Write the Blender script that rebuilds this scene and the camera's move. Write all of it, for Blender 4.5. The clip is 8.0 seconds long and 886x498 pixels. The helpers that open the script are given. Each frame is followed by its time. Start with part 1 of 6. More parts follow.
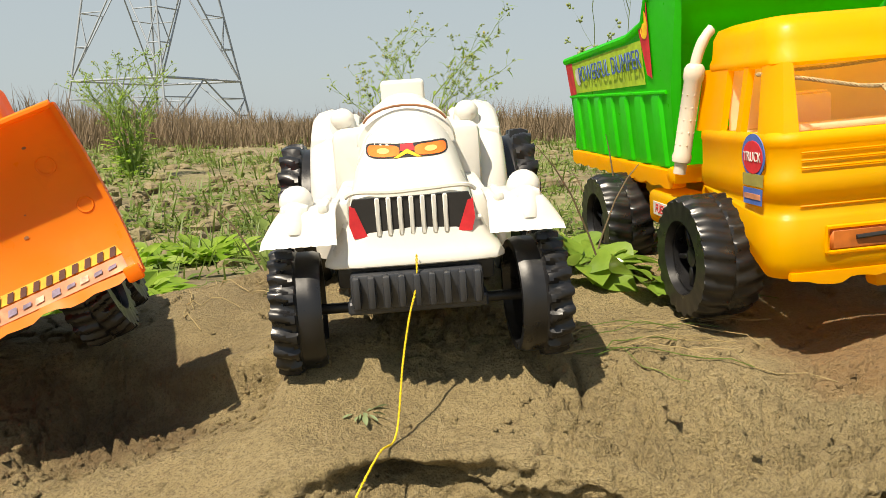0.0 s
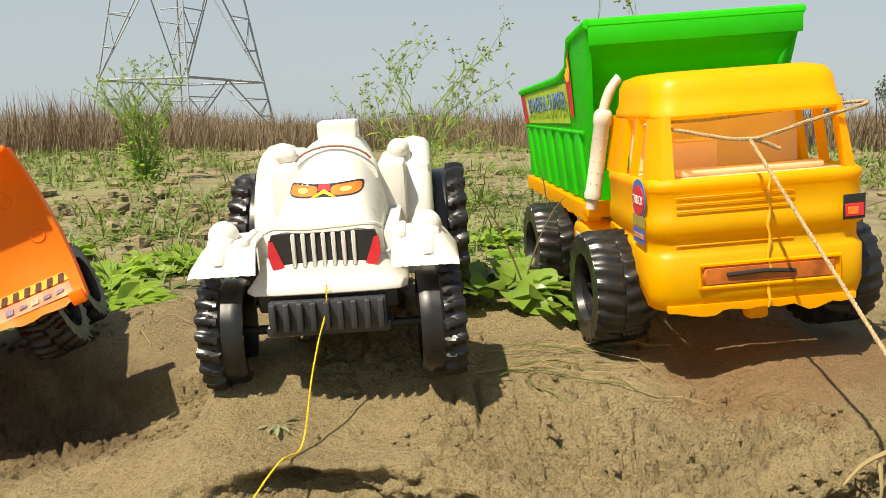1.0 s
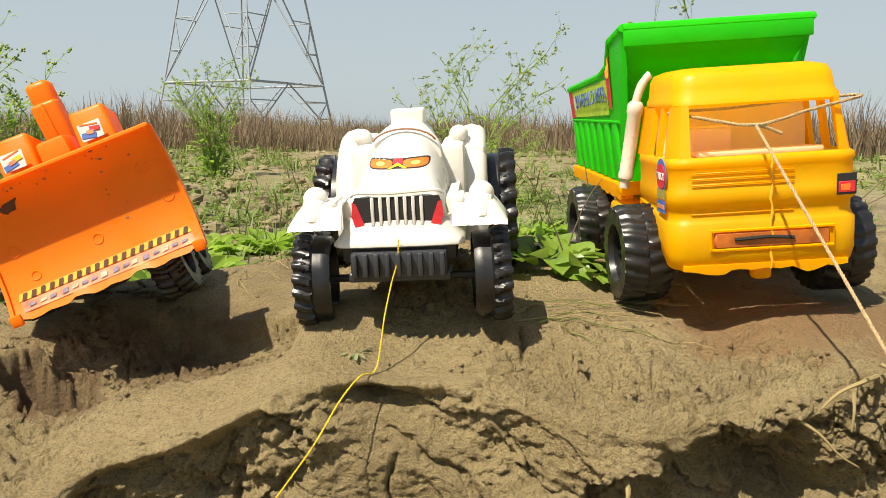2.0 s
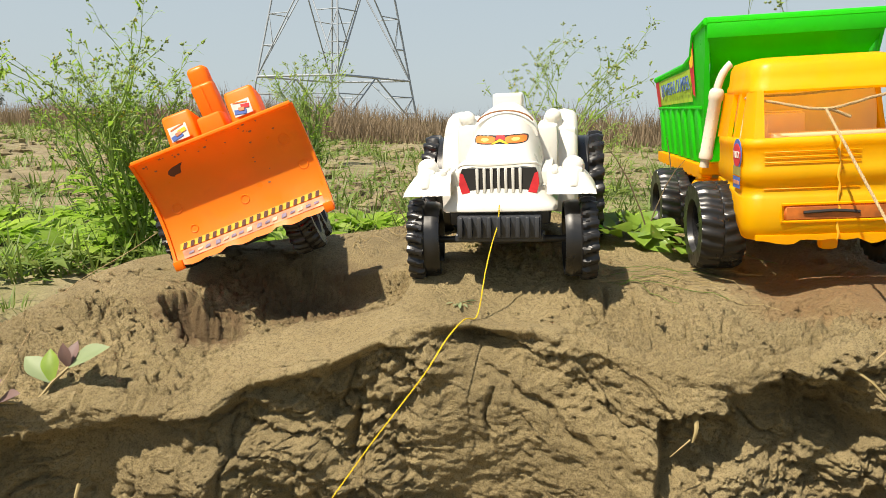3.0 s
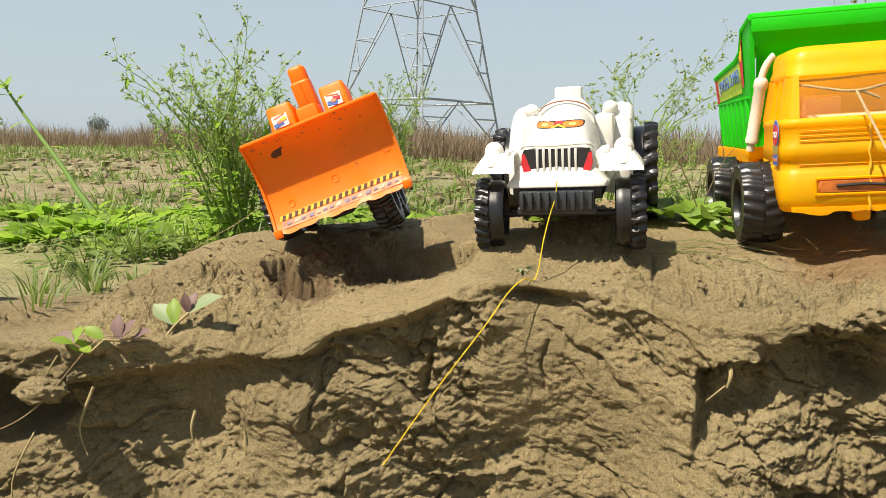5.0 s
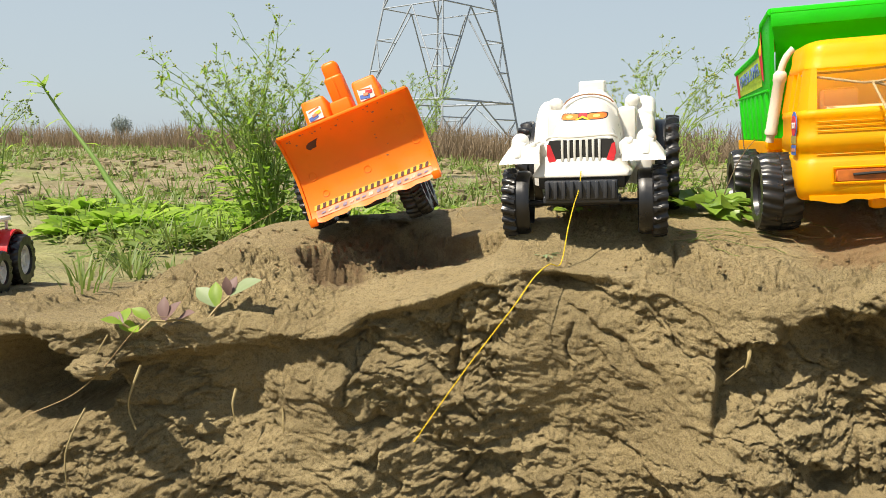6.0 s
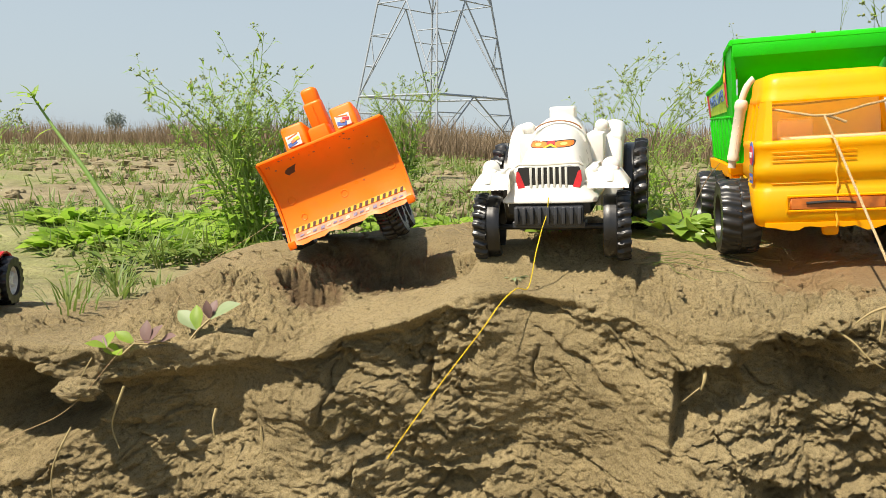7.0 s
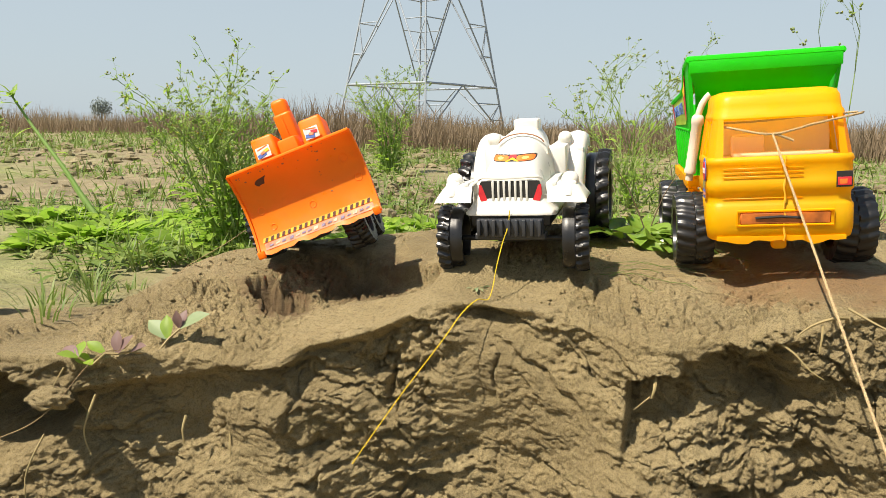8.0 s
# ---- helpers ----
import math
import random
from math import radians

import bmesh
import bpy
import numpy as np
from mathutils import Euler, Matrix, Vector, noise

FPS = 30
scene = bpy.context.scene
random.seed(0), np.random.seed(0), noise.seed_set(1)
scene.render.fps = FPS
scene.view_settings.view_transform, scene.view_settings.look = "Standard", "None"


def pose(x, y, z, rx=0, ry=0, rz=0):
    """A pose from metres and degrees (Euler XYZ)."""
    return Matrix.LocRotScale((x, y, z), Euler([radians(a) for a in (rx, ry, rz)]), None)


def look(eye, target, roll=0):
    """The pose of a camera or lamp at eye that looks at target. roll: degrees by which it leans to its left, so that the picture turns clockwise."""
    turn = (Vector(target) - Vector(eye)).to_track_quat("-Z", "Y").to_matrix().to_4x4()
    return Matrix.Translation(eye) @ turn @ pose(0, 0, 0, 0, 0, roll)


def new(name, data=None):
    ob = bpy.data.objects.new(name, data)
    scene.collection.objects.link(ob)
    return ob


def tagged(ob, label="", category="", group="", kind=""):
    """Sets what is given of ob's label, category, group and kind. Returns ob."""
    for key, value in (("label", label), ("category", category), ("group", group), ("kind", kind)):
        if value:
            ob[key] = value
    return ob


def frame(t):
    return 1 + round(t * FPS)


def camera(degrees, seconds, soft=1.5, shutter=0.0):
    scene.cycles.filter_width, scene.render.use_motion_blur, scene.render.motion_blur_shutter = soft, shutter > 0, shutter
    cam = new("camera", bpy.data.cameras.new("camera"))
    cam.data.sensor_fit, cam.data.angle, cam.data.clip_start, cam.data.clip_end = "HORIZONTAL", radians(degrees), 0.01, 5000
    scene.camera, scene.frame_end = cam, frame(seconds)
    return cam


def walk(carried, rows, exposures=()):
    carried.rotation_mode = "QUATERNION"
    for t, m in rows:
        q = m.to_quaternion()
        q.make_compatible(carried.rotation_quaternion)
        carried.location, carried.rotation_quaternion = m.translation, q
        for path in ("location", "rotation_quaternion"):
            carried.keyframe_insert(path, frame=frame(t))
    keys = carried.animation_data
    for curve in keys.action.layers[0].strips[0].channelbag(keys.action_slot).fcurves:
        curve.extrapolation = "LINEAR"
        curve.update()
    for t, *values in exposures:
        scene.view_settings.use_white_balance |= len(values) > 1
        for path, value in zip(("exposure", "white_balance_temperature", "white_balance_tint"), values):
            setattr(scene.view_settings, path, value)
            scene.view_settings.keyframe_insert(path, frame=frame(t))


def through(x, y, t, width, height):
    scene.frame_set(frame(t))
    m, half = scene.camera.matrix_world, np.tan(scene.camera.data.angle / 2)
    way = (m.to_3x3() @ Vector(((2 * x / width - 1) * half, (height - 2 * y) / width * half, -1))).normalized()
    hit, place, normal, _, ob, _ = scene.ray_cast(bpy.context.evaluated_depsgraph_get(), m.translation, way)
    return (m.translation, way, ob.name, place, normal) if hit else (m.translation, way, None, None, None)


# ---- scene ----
from mathutils.bvhtree import BVHTree

cam = camera(58.7, 8.0, 0.85)
PATH = [
    (0, (0.006, 0.007, 0.138), (-0.009, 1.98, -0.186), -1.0),
    (0.5, (0.036, -0.007, 0.153), (0.019, 1.967, -0.167), -0.8),
    (1, (0.063, -0.032, 0.159), (-0.003, 1.941, -0.158), -0.3),
    (1.2, (0.06, -0.053, 0.147), (0.001, 1.926, -0.136), 0.2),
    (2.3, (0.069, -0.142, 0.147), (-0.201, 1.815, -0.167), 0.7),
    (2.5, (0.068, -0.158, 0.145), (-0.24, 1.793, -0.173), 1.0),
    (3, (0.066, -0.197, 0.136), (-0.336, 1.736, -0.182), 1.2),
    (3.5, (0.075, -0.227, 0.125), (-0.395, 1.692, -0.183), 1.3),
    (4, (0.104, -0.261, 0.122), (-0.416, 1.648, -0.169), 1.3),
    (4.5, (0.098, -0.264, 0.115), (-0.466, 1.635, -0.158), 1.1),
    (6, (0.1, -0.301, 0.1), (-0.553, 1.571, -0.166), 0.8),
    (6.5, (0.119, -0.311, 0.121), (-0.535, 1.559, -0.153), 0.8),
    (7, (0.125, -0.316, 0.128), (-0.515, 1.558, -0.15), 0.8),
    (7.5, (0.133, -0.317, 0.137), (-0.493, 1.56, -0.154), 0.9),
    (8, (0.151, -0.326, 0.151), (-0.46, 1.553, -0.155), 1.0),
]
walk(cam, [(t, look(eye, target, roll)) for t, eye, target, roll in PATH], [(0.0, 0.70, 7450, 10), (2.0, 0.76, 7250, 10), (8.0, 0.85, 7000, 10)])

# ---- world, sun, exposure ----
SUN_TURN, SUN_UP = 141.0, 58.0      # degrees: left of straight ahead, above the horizon
world = bpy.data.worlds.new("hazy_sky")
scene.world = world
world.use_nodes = True
wn = world.node_tree.nodes
sky = wn.new("ShaderNodeTexSky")
sky.sky_type, sky.sun_disc = "NISHITA", False
sky.sun_elevation, sky.sun_rotation = radians(SUN_UP), radians(-SUN_TURN)
sky.air_density, sky.dust_density, sky.ozone_density = 1.0, 1.0, 1.5
wn["Background"].inputs["Strength"].default_value = 0.079
haze = wn.new("ShaderNodeMix")                       # haze in front of the clear sky, thick near the horizon
haze.data_type = "RGBA"
haze.inputs[7].default_value = (3.65, 4.45, 5.2, 1)
up = wn.new("ShaderNodeSeparateXYZ")
thick = wn.new("ShaderNodeMapRange")
thick.inputs[1].default_value, thick.inputs[2].default_value, thick.inputs[3].default_value, thick.inputs[4].default_value = 0.1, 0.9, 0.88, 0.25
world.node_tree.links.new(wn.new("ShaderNodeTexCoord").outputs["Generated"], up.inputs[0])
world.node_tree.links.new(up.outputs["Z"], thick.inputs[0])
world.node_tree.links.new(thick.outputs[0], haze.inputs[0])
world.node_tree.links.new(sky.outputs[0], haze.inputs[6])
world.node_tree.links.new(haze.outputs[2], wn["Background"].inputs["Color"])
sun = new("sun", bpy.data.lights.new("sun", "SUN"))
sun.data.energy, sun.data.angle, sun.data.color = 5.0, radians(0.6), (1.0, 0.94, 0.84)
a, b = radians(SUN_TURN), radians(SUN_UP)
sun.matrix_world = look((0, 0, 0), (math.sin(a) * math.cos(b), -math.cos(a) * math.cos(b), -math.sin(b)))


# ---- materials ----
def ramp(nt, fac, stops):
    r = nt.nodes.new("ShaderNodeValToRGB")
    e = r.color_ramp.elements
    while len(e) < len(stops):
        e.new(0.5)
    for k, (p, c) in enumerate(stops):
        e[k].position, e[k].color = p, (*c, 1)
    nt.links.new(fac, r.inputs[0])
    return r.outputs[0]


def tex(nt, scale, detail=4, rough=0.55, kind="noise", stretch=None, object_space=True):
    co = nt.nodes.new("ShaderNodeTexCoord")
    out = co.outputs["Object"]
    if stretch:
        mp = nt.nodes.new("ShaderNodeMapping")
        mp.inputs["Scale"].default_value = stretch
        nt.links.new(out, mp.inputs[0])
        out = mp.outputs[0]
    if kind == "voronoi":
        n = nt.nodes.new("ShaderNodeTexVoronoi")
        n.feature = "DISTANCE_TO_EDGE"
        n.inputs["Scale"].default_value = scale
        nt.links.new(out, n.inputs["Vector"])
        return n.outputs["Distance"]
    n = nt.nodes.new("ShaderNodeTexNoise")
    n.inputs["Scale"].default_value, n.inputs["Detail"].default_value, n.inputs["Roughness"].default_value = scale, detail, rough
    nt.links.new(out, n.inputs["Vector"])
    return n.outputs["Fac"]


def math_node(nt, op, a, b):
    n = nt.nodes.new("ShaderNodeMath")
    n.operation = op
    for k, v in enumerate((a, b)):
        if isinstance(v, (int, float)):
            n.inputs[k].default_value = v
        else:
            nt.links.new(v, n.inputs[k])
    return n.outputs[0]


def blend(nt, fac, a, b, how="MIX"):
    n = nt.nodes.new("ShaderNodeMix")
    n.data_type, n.blend_type = "RGBA", how
    for sock, v in ((n.inputs[0], fac), (n.inputs[6], a), (n.inputs[7], b)):
        if isinstance(v, (int, float)):
            sock.default_value = v
        elif isinstance(v, tuple):
            sock.default_value = (*v, 1)
        else:
            nt.links.new(v, sock)
    return n.outputs[2]


def surface(name, rough=0.5, metal=0.0):
    m = bpy.data.materials.new(name)
    m.use_nodes = True
    p = m.node_tree.nodes["Principled BSDF"]
    p.inputs["Roughness"].default_value, p.inputs["Metallic"].default_value = rough, metal
    return m, m.node_tree, p


def bump(nt, p, height, distance, strength=1.0):
    n = nt.nodes.new("ShaderNodeBump")
    n.inputs["Distance"].default_value, n.inputs["Strength"].default_value = distance, strength
    nt.links.new(height, n.inputs["Height"])
    nt.links.new(n.outputs[0], p.inputs["Normal"])


def plastic(name, colour, dirt=(0.2, 0.14, 0.08), soil=0.25, rough=0.32, glow=0.0, tone=0.12):
    """Moulded plastic: slight tone changes, dust in patches, soft mould marks. glow: light that passes through the thin shell."""
    m, nt, p = surface(name, rough)
    big = tex(nt, 18, 3)
    fine = tex(nt, 260, 4)
    dark = tuple(c * (1 - 2 * tone) for c in colour)
    col = ramp(nt, big, [(0.3, dark), (0.6, colour)])
    mask = ramp(nt, math_node(nt, "MULTIPLY", tex(nt, 38, 6, 0.7), 1.0), [(0.56, (0, 0, 0)), (0.8, (soil, soil, soil))])
    col = blend(nt, mask, col, dirt)
    nt.links.new(col, p.inputs["Base Color"])
    rr = ramp(nt, tex(nt, 70, 5), [(0.3, (rough * 0.75,) * 3), (0.75, (min(1, rough * 1.7),) * 3)])
    nt.links.new(rr, p.inputs["Roughness"])
    h = math_node(nt, "ADD", math_node(nt, "MULTIPLY", big, 1.0), math_node(nt, "MULTIPLY", fine, 0.12))
    bump(nt, p, h, 0.0012, 0.5)
    if glow:
        t = nt.nodes.new("ShaderNodeBsdfTranslucent")
        nt.links.new(col, t.inputs["Color"])
        mix = nt.nodes.new("ShaderNodeMixShader")
        mix.inputs[0].default_value = glow
        nt.links.new(p.outputs[0], mix.inputs[1])
        nt.links.new(t.outputs[0], mix.inputs[2])
        nt.links.new(mix.outputs[0], nt.nodes["Material Output"].inputs[0])
    return m


def plain(name, colour, rough=0.5, metal=0.0, var=0.25, scale=120, relief=0.0004):
    m, nt, p = surface(name, rough, metal)
    n = tex(nt, scale, 5)
    nt.links.new(ramp(nt, n, [(0.3, tuple(c * (1 - var) for c in colour)), (0.7, tuple(min(1, c * (1 + var * 0.6)) for c in colour))]), p.inputs["Base Color"])
    bump(nt, p, n, relief, 0.6)
    return m


def leafy(name, colour, colour2, rough=0.45, through=0.35):
    """Leaves: two tones spread by island, some light passing through."""
    m, nt, p = surface(name, rough)
    g = nt.nodes.new("ShaderNodeNewGeometry")
    col = ramp(nt, g.outputs["Random Per Island"], [(0.1, colour), (0.9, colour2)])
    col = blend(nt, tex(nt, 90, 4), col, tuple(c * 0.75 for c in colour), "MIX")
    nt.links.new(col, p.inputs["Base Color"])
    t = nt.nodes.new("ShaderNodeBsdfTranslucent")
    nt.links.new(col, t.inputs["Color"])
    mix = nt.nodes.new("ShaderNodeMixShader")
    mix.inputs[0].default_value = through
    nt.links.new(p.outputs[0], mix.inputs[1])
    nt.links.new(t.outputs[0], mix.inputs[2])
    nt.links.new(mix.outputs[0], nt.nodes["Material Output"].inputs[0])
    return m


def ragged_patch(nt, centre, size, lo, hi, scale=30, seed=0.0):
    """A soft-edged patch with a ragged outline round a place."""
    co = nt.nodes.new("ShaderNodeTexCoord")
    mp = nt.nodes.new("ShaderNodeMapping")
    mp.vector_type = "TEXTURE"
    mp.inputs["Location"].default_value, mp.inputs["Scale"].default_value = centre, size
    nt.links.new(co.outputs["Object"], mp.inputs[0])
    ln = nt.nodes.new("ShaderNodeVectorMath")
    ln.operation = "LENGTH"
    nt.links.new(mp.outputs[0], ln.inputs[0])
    d = math_node(nt, "ADD", ln.outputs["Value"], math_node(nt, "MULTIPLY", math_node(nt, "SUBTRACT", tex(nt, scale, 5, 0.6), 0.5), 1.3))
    return ramp(nt, d, [(lo, (1,) * 3), (hi, (0,) * 3)])


def mud_material():
    m, nt, p = surface("dried_river_mud", 0.88)
    big, mid, fine = tex(nt, 9, 5, 0.6), tex(nt, 70, 6, 0.65), tex(nt, 900, 4, 0.7)
    col = ramp(nt, big, [(0.3, (0.265, 0.199, 0.092)), (0.5, (0.370, 0.284, 0.136)), (0.72, (0.440, 0.348, 0.180))])
    col = blend(nt, ramp(nt, mid, [(0.35, (0.0,) * 3), (0.75, (0.5,) * 3)]), col, (0.235, 0.183, 0.086))
    col = blend(nt, ramp(nt, fine, [(0.36, (0.6,) * 3), (0.50, (0,) * 3)]), col, (0.080, 0.056, 0.026))
    gritty = tex(nt, 280, 5, 0.7)
    col = blend(nt, ramp(nt, gritty, [(0.36, (0.50,) * 3), (0.49, (0,) * 3)]), col, (0.122, 0.088, 0.040))
    col = blend(nt, ramp(nt, gritty, [(0.56, (0,) * 3), (0.72, (0.5,) * 3)]), col, (0.47, 0.39, 0.235))
    col = blend(nt, ramp(nt, fine, [(0.60, (0,) * 3), (0.72, (0.35,) * 3)]), col, (0.46, 0.39, 0.24))
    damp = ramp(nt, tex(nt, 7, 3, 0.5, stretch=(1, 1, 2.2)), [(0.52, (0,) * 3), (0.66, (0.5,) * 3)])
    col = blend(nt, damp, col, (0.190, 0.142, 0.066))
    moss = ramp(nt, tex(nt, 16, 5, 0.65), [(0.60, (0,) * 3), (0.74, (0.35,) * 3)])
    col = blend(nt, moss, col, (0.165, 0.150, 0.045))
    # orange-brown patch on the mud round the truck's front
    orange_brown = ragged_patch(nt, (0.245, 0.395, 0.03), (0.105, 0.070, 0.05), 0.55, 1.05, 26)
    col = blend(nt, math_node(nt, "MULTIPLY", orange_brown, 0.6), col, (0.235, 0.118, 0.044))
    # dark brown patch in the hollow in front of the bulldozer
    hollow_brown = ragged_patch(nt, (-0.165, 0.380, 0.0), (0.075, 0.050, 0.05), 0.5, 1.05, 34)
    col = blend(nt, math_node(nt, "MULTIPLY", hollow_brown, 0.7), col, (0.125, 0.075, 0.032))
    # dark brown patch in and around the hole
    pit = ragged_patch(nt, (-0.222, 0.318, -0.02), (0.046, 0.036, 0.06), 0.6, 1.0, 60)
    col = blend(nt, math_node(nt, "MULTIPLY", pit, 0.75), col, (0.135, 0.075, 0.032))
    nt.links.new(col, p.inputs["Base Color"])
    h = math_node(nt, "ADD", math_node(nt, "MULTIPLY", mid, 0.35), math_node(nt, "MULTIPLY", fine, 0.45))
    h = math_node(nt, "ADD", h, math_node(nt, "MULTIPLY", gritty, 0.7))
    bump(nt, p, h, 0.0062, 1.0)
    return m


def field_material():
    m, nt, p = surface("field_soil", 0.95)
    big, mid, fine = tex(nt, 0.9, 6, 0.6), tex(nt, 9, 6, 0.65), tex(nt, 70, 5, 0.7)
    soil = ramp(nt, mid, [(0.3, (0.11, 0.086, 0.046)), (0.5, (0.195, 0.158, 0.085)), (0.7, (0.275, 0.228, 0.135))])
    green = ramp(nt, fine, [(0.3, (0.10, 0.14, 0.03)), (0.7, (0.22, 0.28, 0.07))])
    col = blend(nt, ramp(nt, big, [(0.48, (0,) * 3), (0.66, (0.6,) * 3)]), soil, green)
    nt.links.new(col, p.inputs["Base Color"])
    bump(nt, p, math_node(nt, "ADD", mid, math_node(nt, "MULTIPLY", fine, 0.3)), 0.03, 0.8)
    return m


MUD, FIELD = mud_material(), field_material()


# ---- noise on arrays ----
def hashed(ix, iy, iz, seed):
    h = (ix * 374761393 + iy * 668265263 + iz * 2147483647 + seed * 1274126177) & 0xFFFFFFFF
    h = ((h ^ (h >> 13)) * 1274126177) & 0xFFFFFFFF
    h = ((h ^ (h >> 16)) * 2246822519) & 0xFFFFFFFF
    return ((h ^ (h >> 15)) & 0xFFFFFF) / 0x7FFFFF - 1.0


def value_noise(x, y, z, seed=0):
    fx, fy, fz = np.floor(x), np.floor(y), np.floor(z)
    ix, iy, iz = fx.astype(np.int64), fy.astype(np.int64), fz.astype(np.int64)
    u, v, w = x - fx, y - fy, z - fz
    u, v, w = u * u * u * (u * (6 * u - 15) + 10), v * v * v * (v * (6 * v - 15) + 10), w * w * w * (w * (6 * w - 15) + 10)
    total = 0.0
    for a in (0, 1):
        for b in (0, 1):
            for c in (0, 1):
                total = total + hashed(ix + a, iy + b, iz + c, seed) * (u if a else 1 - u) * (v if b else 1 - v) * (w if c else 1 - w)
    return total


def fbm(x, y, z, octaves=5, gain=0.5, seed=0, ridged=False):
    total, amp, f, norm = 0.0, 1.0, 1.0, 0.0
    for k in range(octaves):
        n = value_noise(x * f + 17.3 * k, y * f + 5.1 * k, z * f + 9.7 * k, seed + k)
        if ridged:
            n = 1 - 2 * np.abs(n)
        total, norm = total + amp * n, norm + amp
        amp, f = amp * gain, f * 2.03
    return total / norm


def smooth(a, b, x):
    t = np.clip((x - a) / (b - a), 0, 1)
    return t * t * (3 - 2 * t)


def blob(x, y, cx, cy, rx, ry, power=2.0):
    return np.exp(-(((x - cx) / rx) ** 2 + ((y - cy) / ry) ** 2) ** (power / 2))


def chunks(x, z, sx, sz, seed):
    """Broken pieces: for each place the random level, the slant and the distance to the joint of the piece it lies in."""
    px, pz = x * sx, z * sz
    ix, iz = np.floor(px).astype(np.int64), np.floor(pz).astype(np.int64)
    d1, d2 = np.full(x.shape, 9.0), np.full(x.shape, 9.0)
    level, lean, dx1, dz1 = np.zeros(x.shape), np.zeros(x.shape), np.zeros(x.shape), np.zeros(x.shape)
    for a in (-1, 0, 1):
        for b in (-1, 0, 1):
            cx, cz = ix + a, iz + b
            dx = px - (cx + 0.5 + 0.45 * hashed(cx, cz, cx * 0 + 1, seed))
            dz = pz - (cz + 0.5 + 0.45 * hashed(cx, cz, cx * 0 + 2, seed))
            d = np.hypot(dx, dz)
            first = d < d1
            d2 = np.where(first, d1, np.minimum(d2, d))
            level, lean = np.where(first, hashed(cx, cz, cx * 0 + 3, seed), level), np.where(first, hashed(cx, cz, cx * 0 + 4, seed), lean)
            dx1, dz1, d1 = np.where(first, dx, dx1), np.where(first, dz, dz1), np.where(first, d, d1)
    return level, lean * dx1, dz1, d2 - d1


# ---- the earth bank and the field, one sheet ----
EDGE_X = np.array([-0.9, -0.55, -0.43, -0.36, -0.30, -0.25, -0.19, -0.143, -0.10, -0.064, -0.02, 0.03, 0.075, 0.107, 0.142, 0.175, 0.224, 0.30, 0.45, 0.9])
EDGE_Y = np.array([0.10, 0.135, 0.145, 0.162, 0.198, 0.226, 0.240, 0.255, 0.274, 0.290, 0.314, 0.320, 0.314, 0.296, 0.295, 0.303, 0.314, 0.322, 0.335, 0.36])
EDGE_Z = np.array([-0.04, -0.038, -0.036, -0.040, -0.042, -0.036, -0.040, -0.028, -0.016, 0.003, 0.009, 0.006, -0.006, -0.010, -0.006, 0.0, 0.015, 0.02, 0.02, 0.01])
BACK_X = np.array([-0.9, -0.47, -0.38, -0.33, -0.25, -0.12, 0.05, 0.3, 0.9])
BACK_Y = np.array([0.22, 0.25, 0.31, 0.39, 0.50, 0.60, 0.64, 0.70, 0.75])
FIELD_Z = -0.045


def along(xs, vs, x):
    """Smooth interpolation through a profile."""
    fine = np.linspace(xs[0], xs[-1], 900)
    v = np.interp(fine, xs, vs)
    k = np.hanning(25)
    v = np.convolve(np.pad(v, 12, mode="edge"), k / k.sum(), mode="valid")
    return np.interp(x, fine, v)


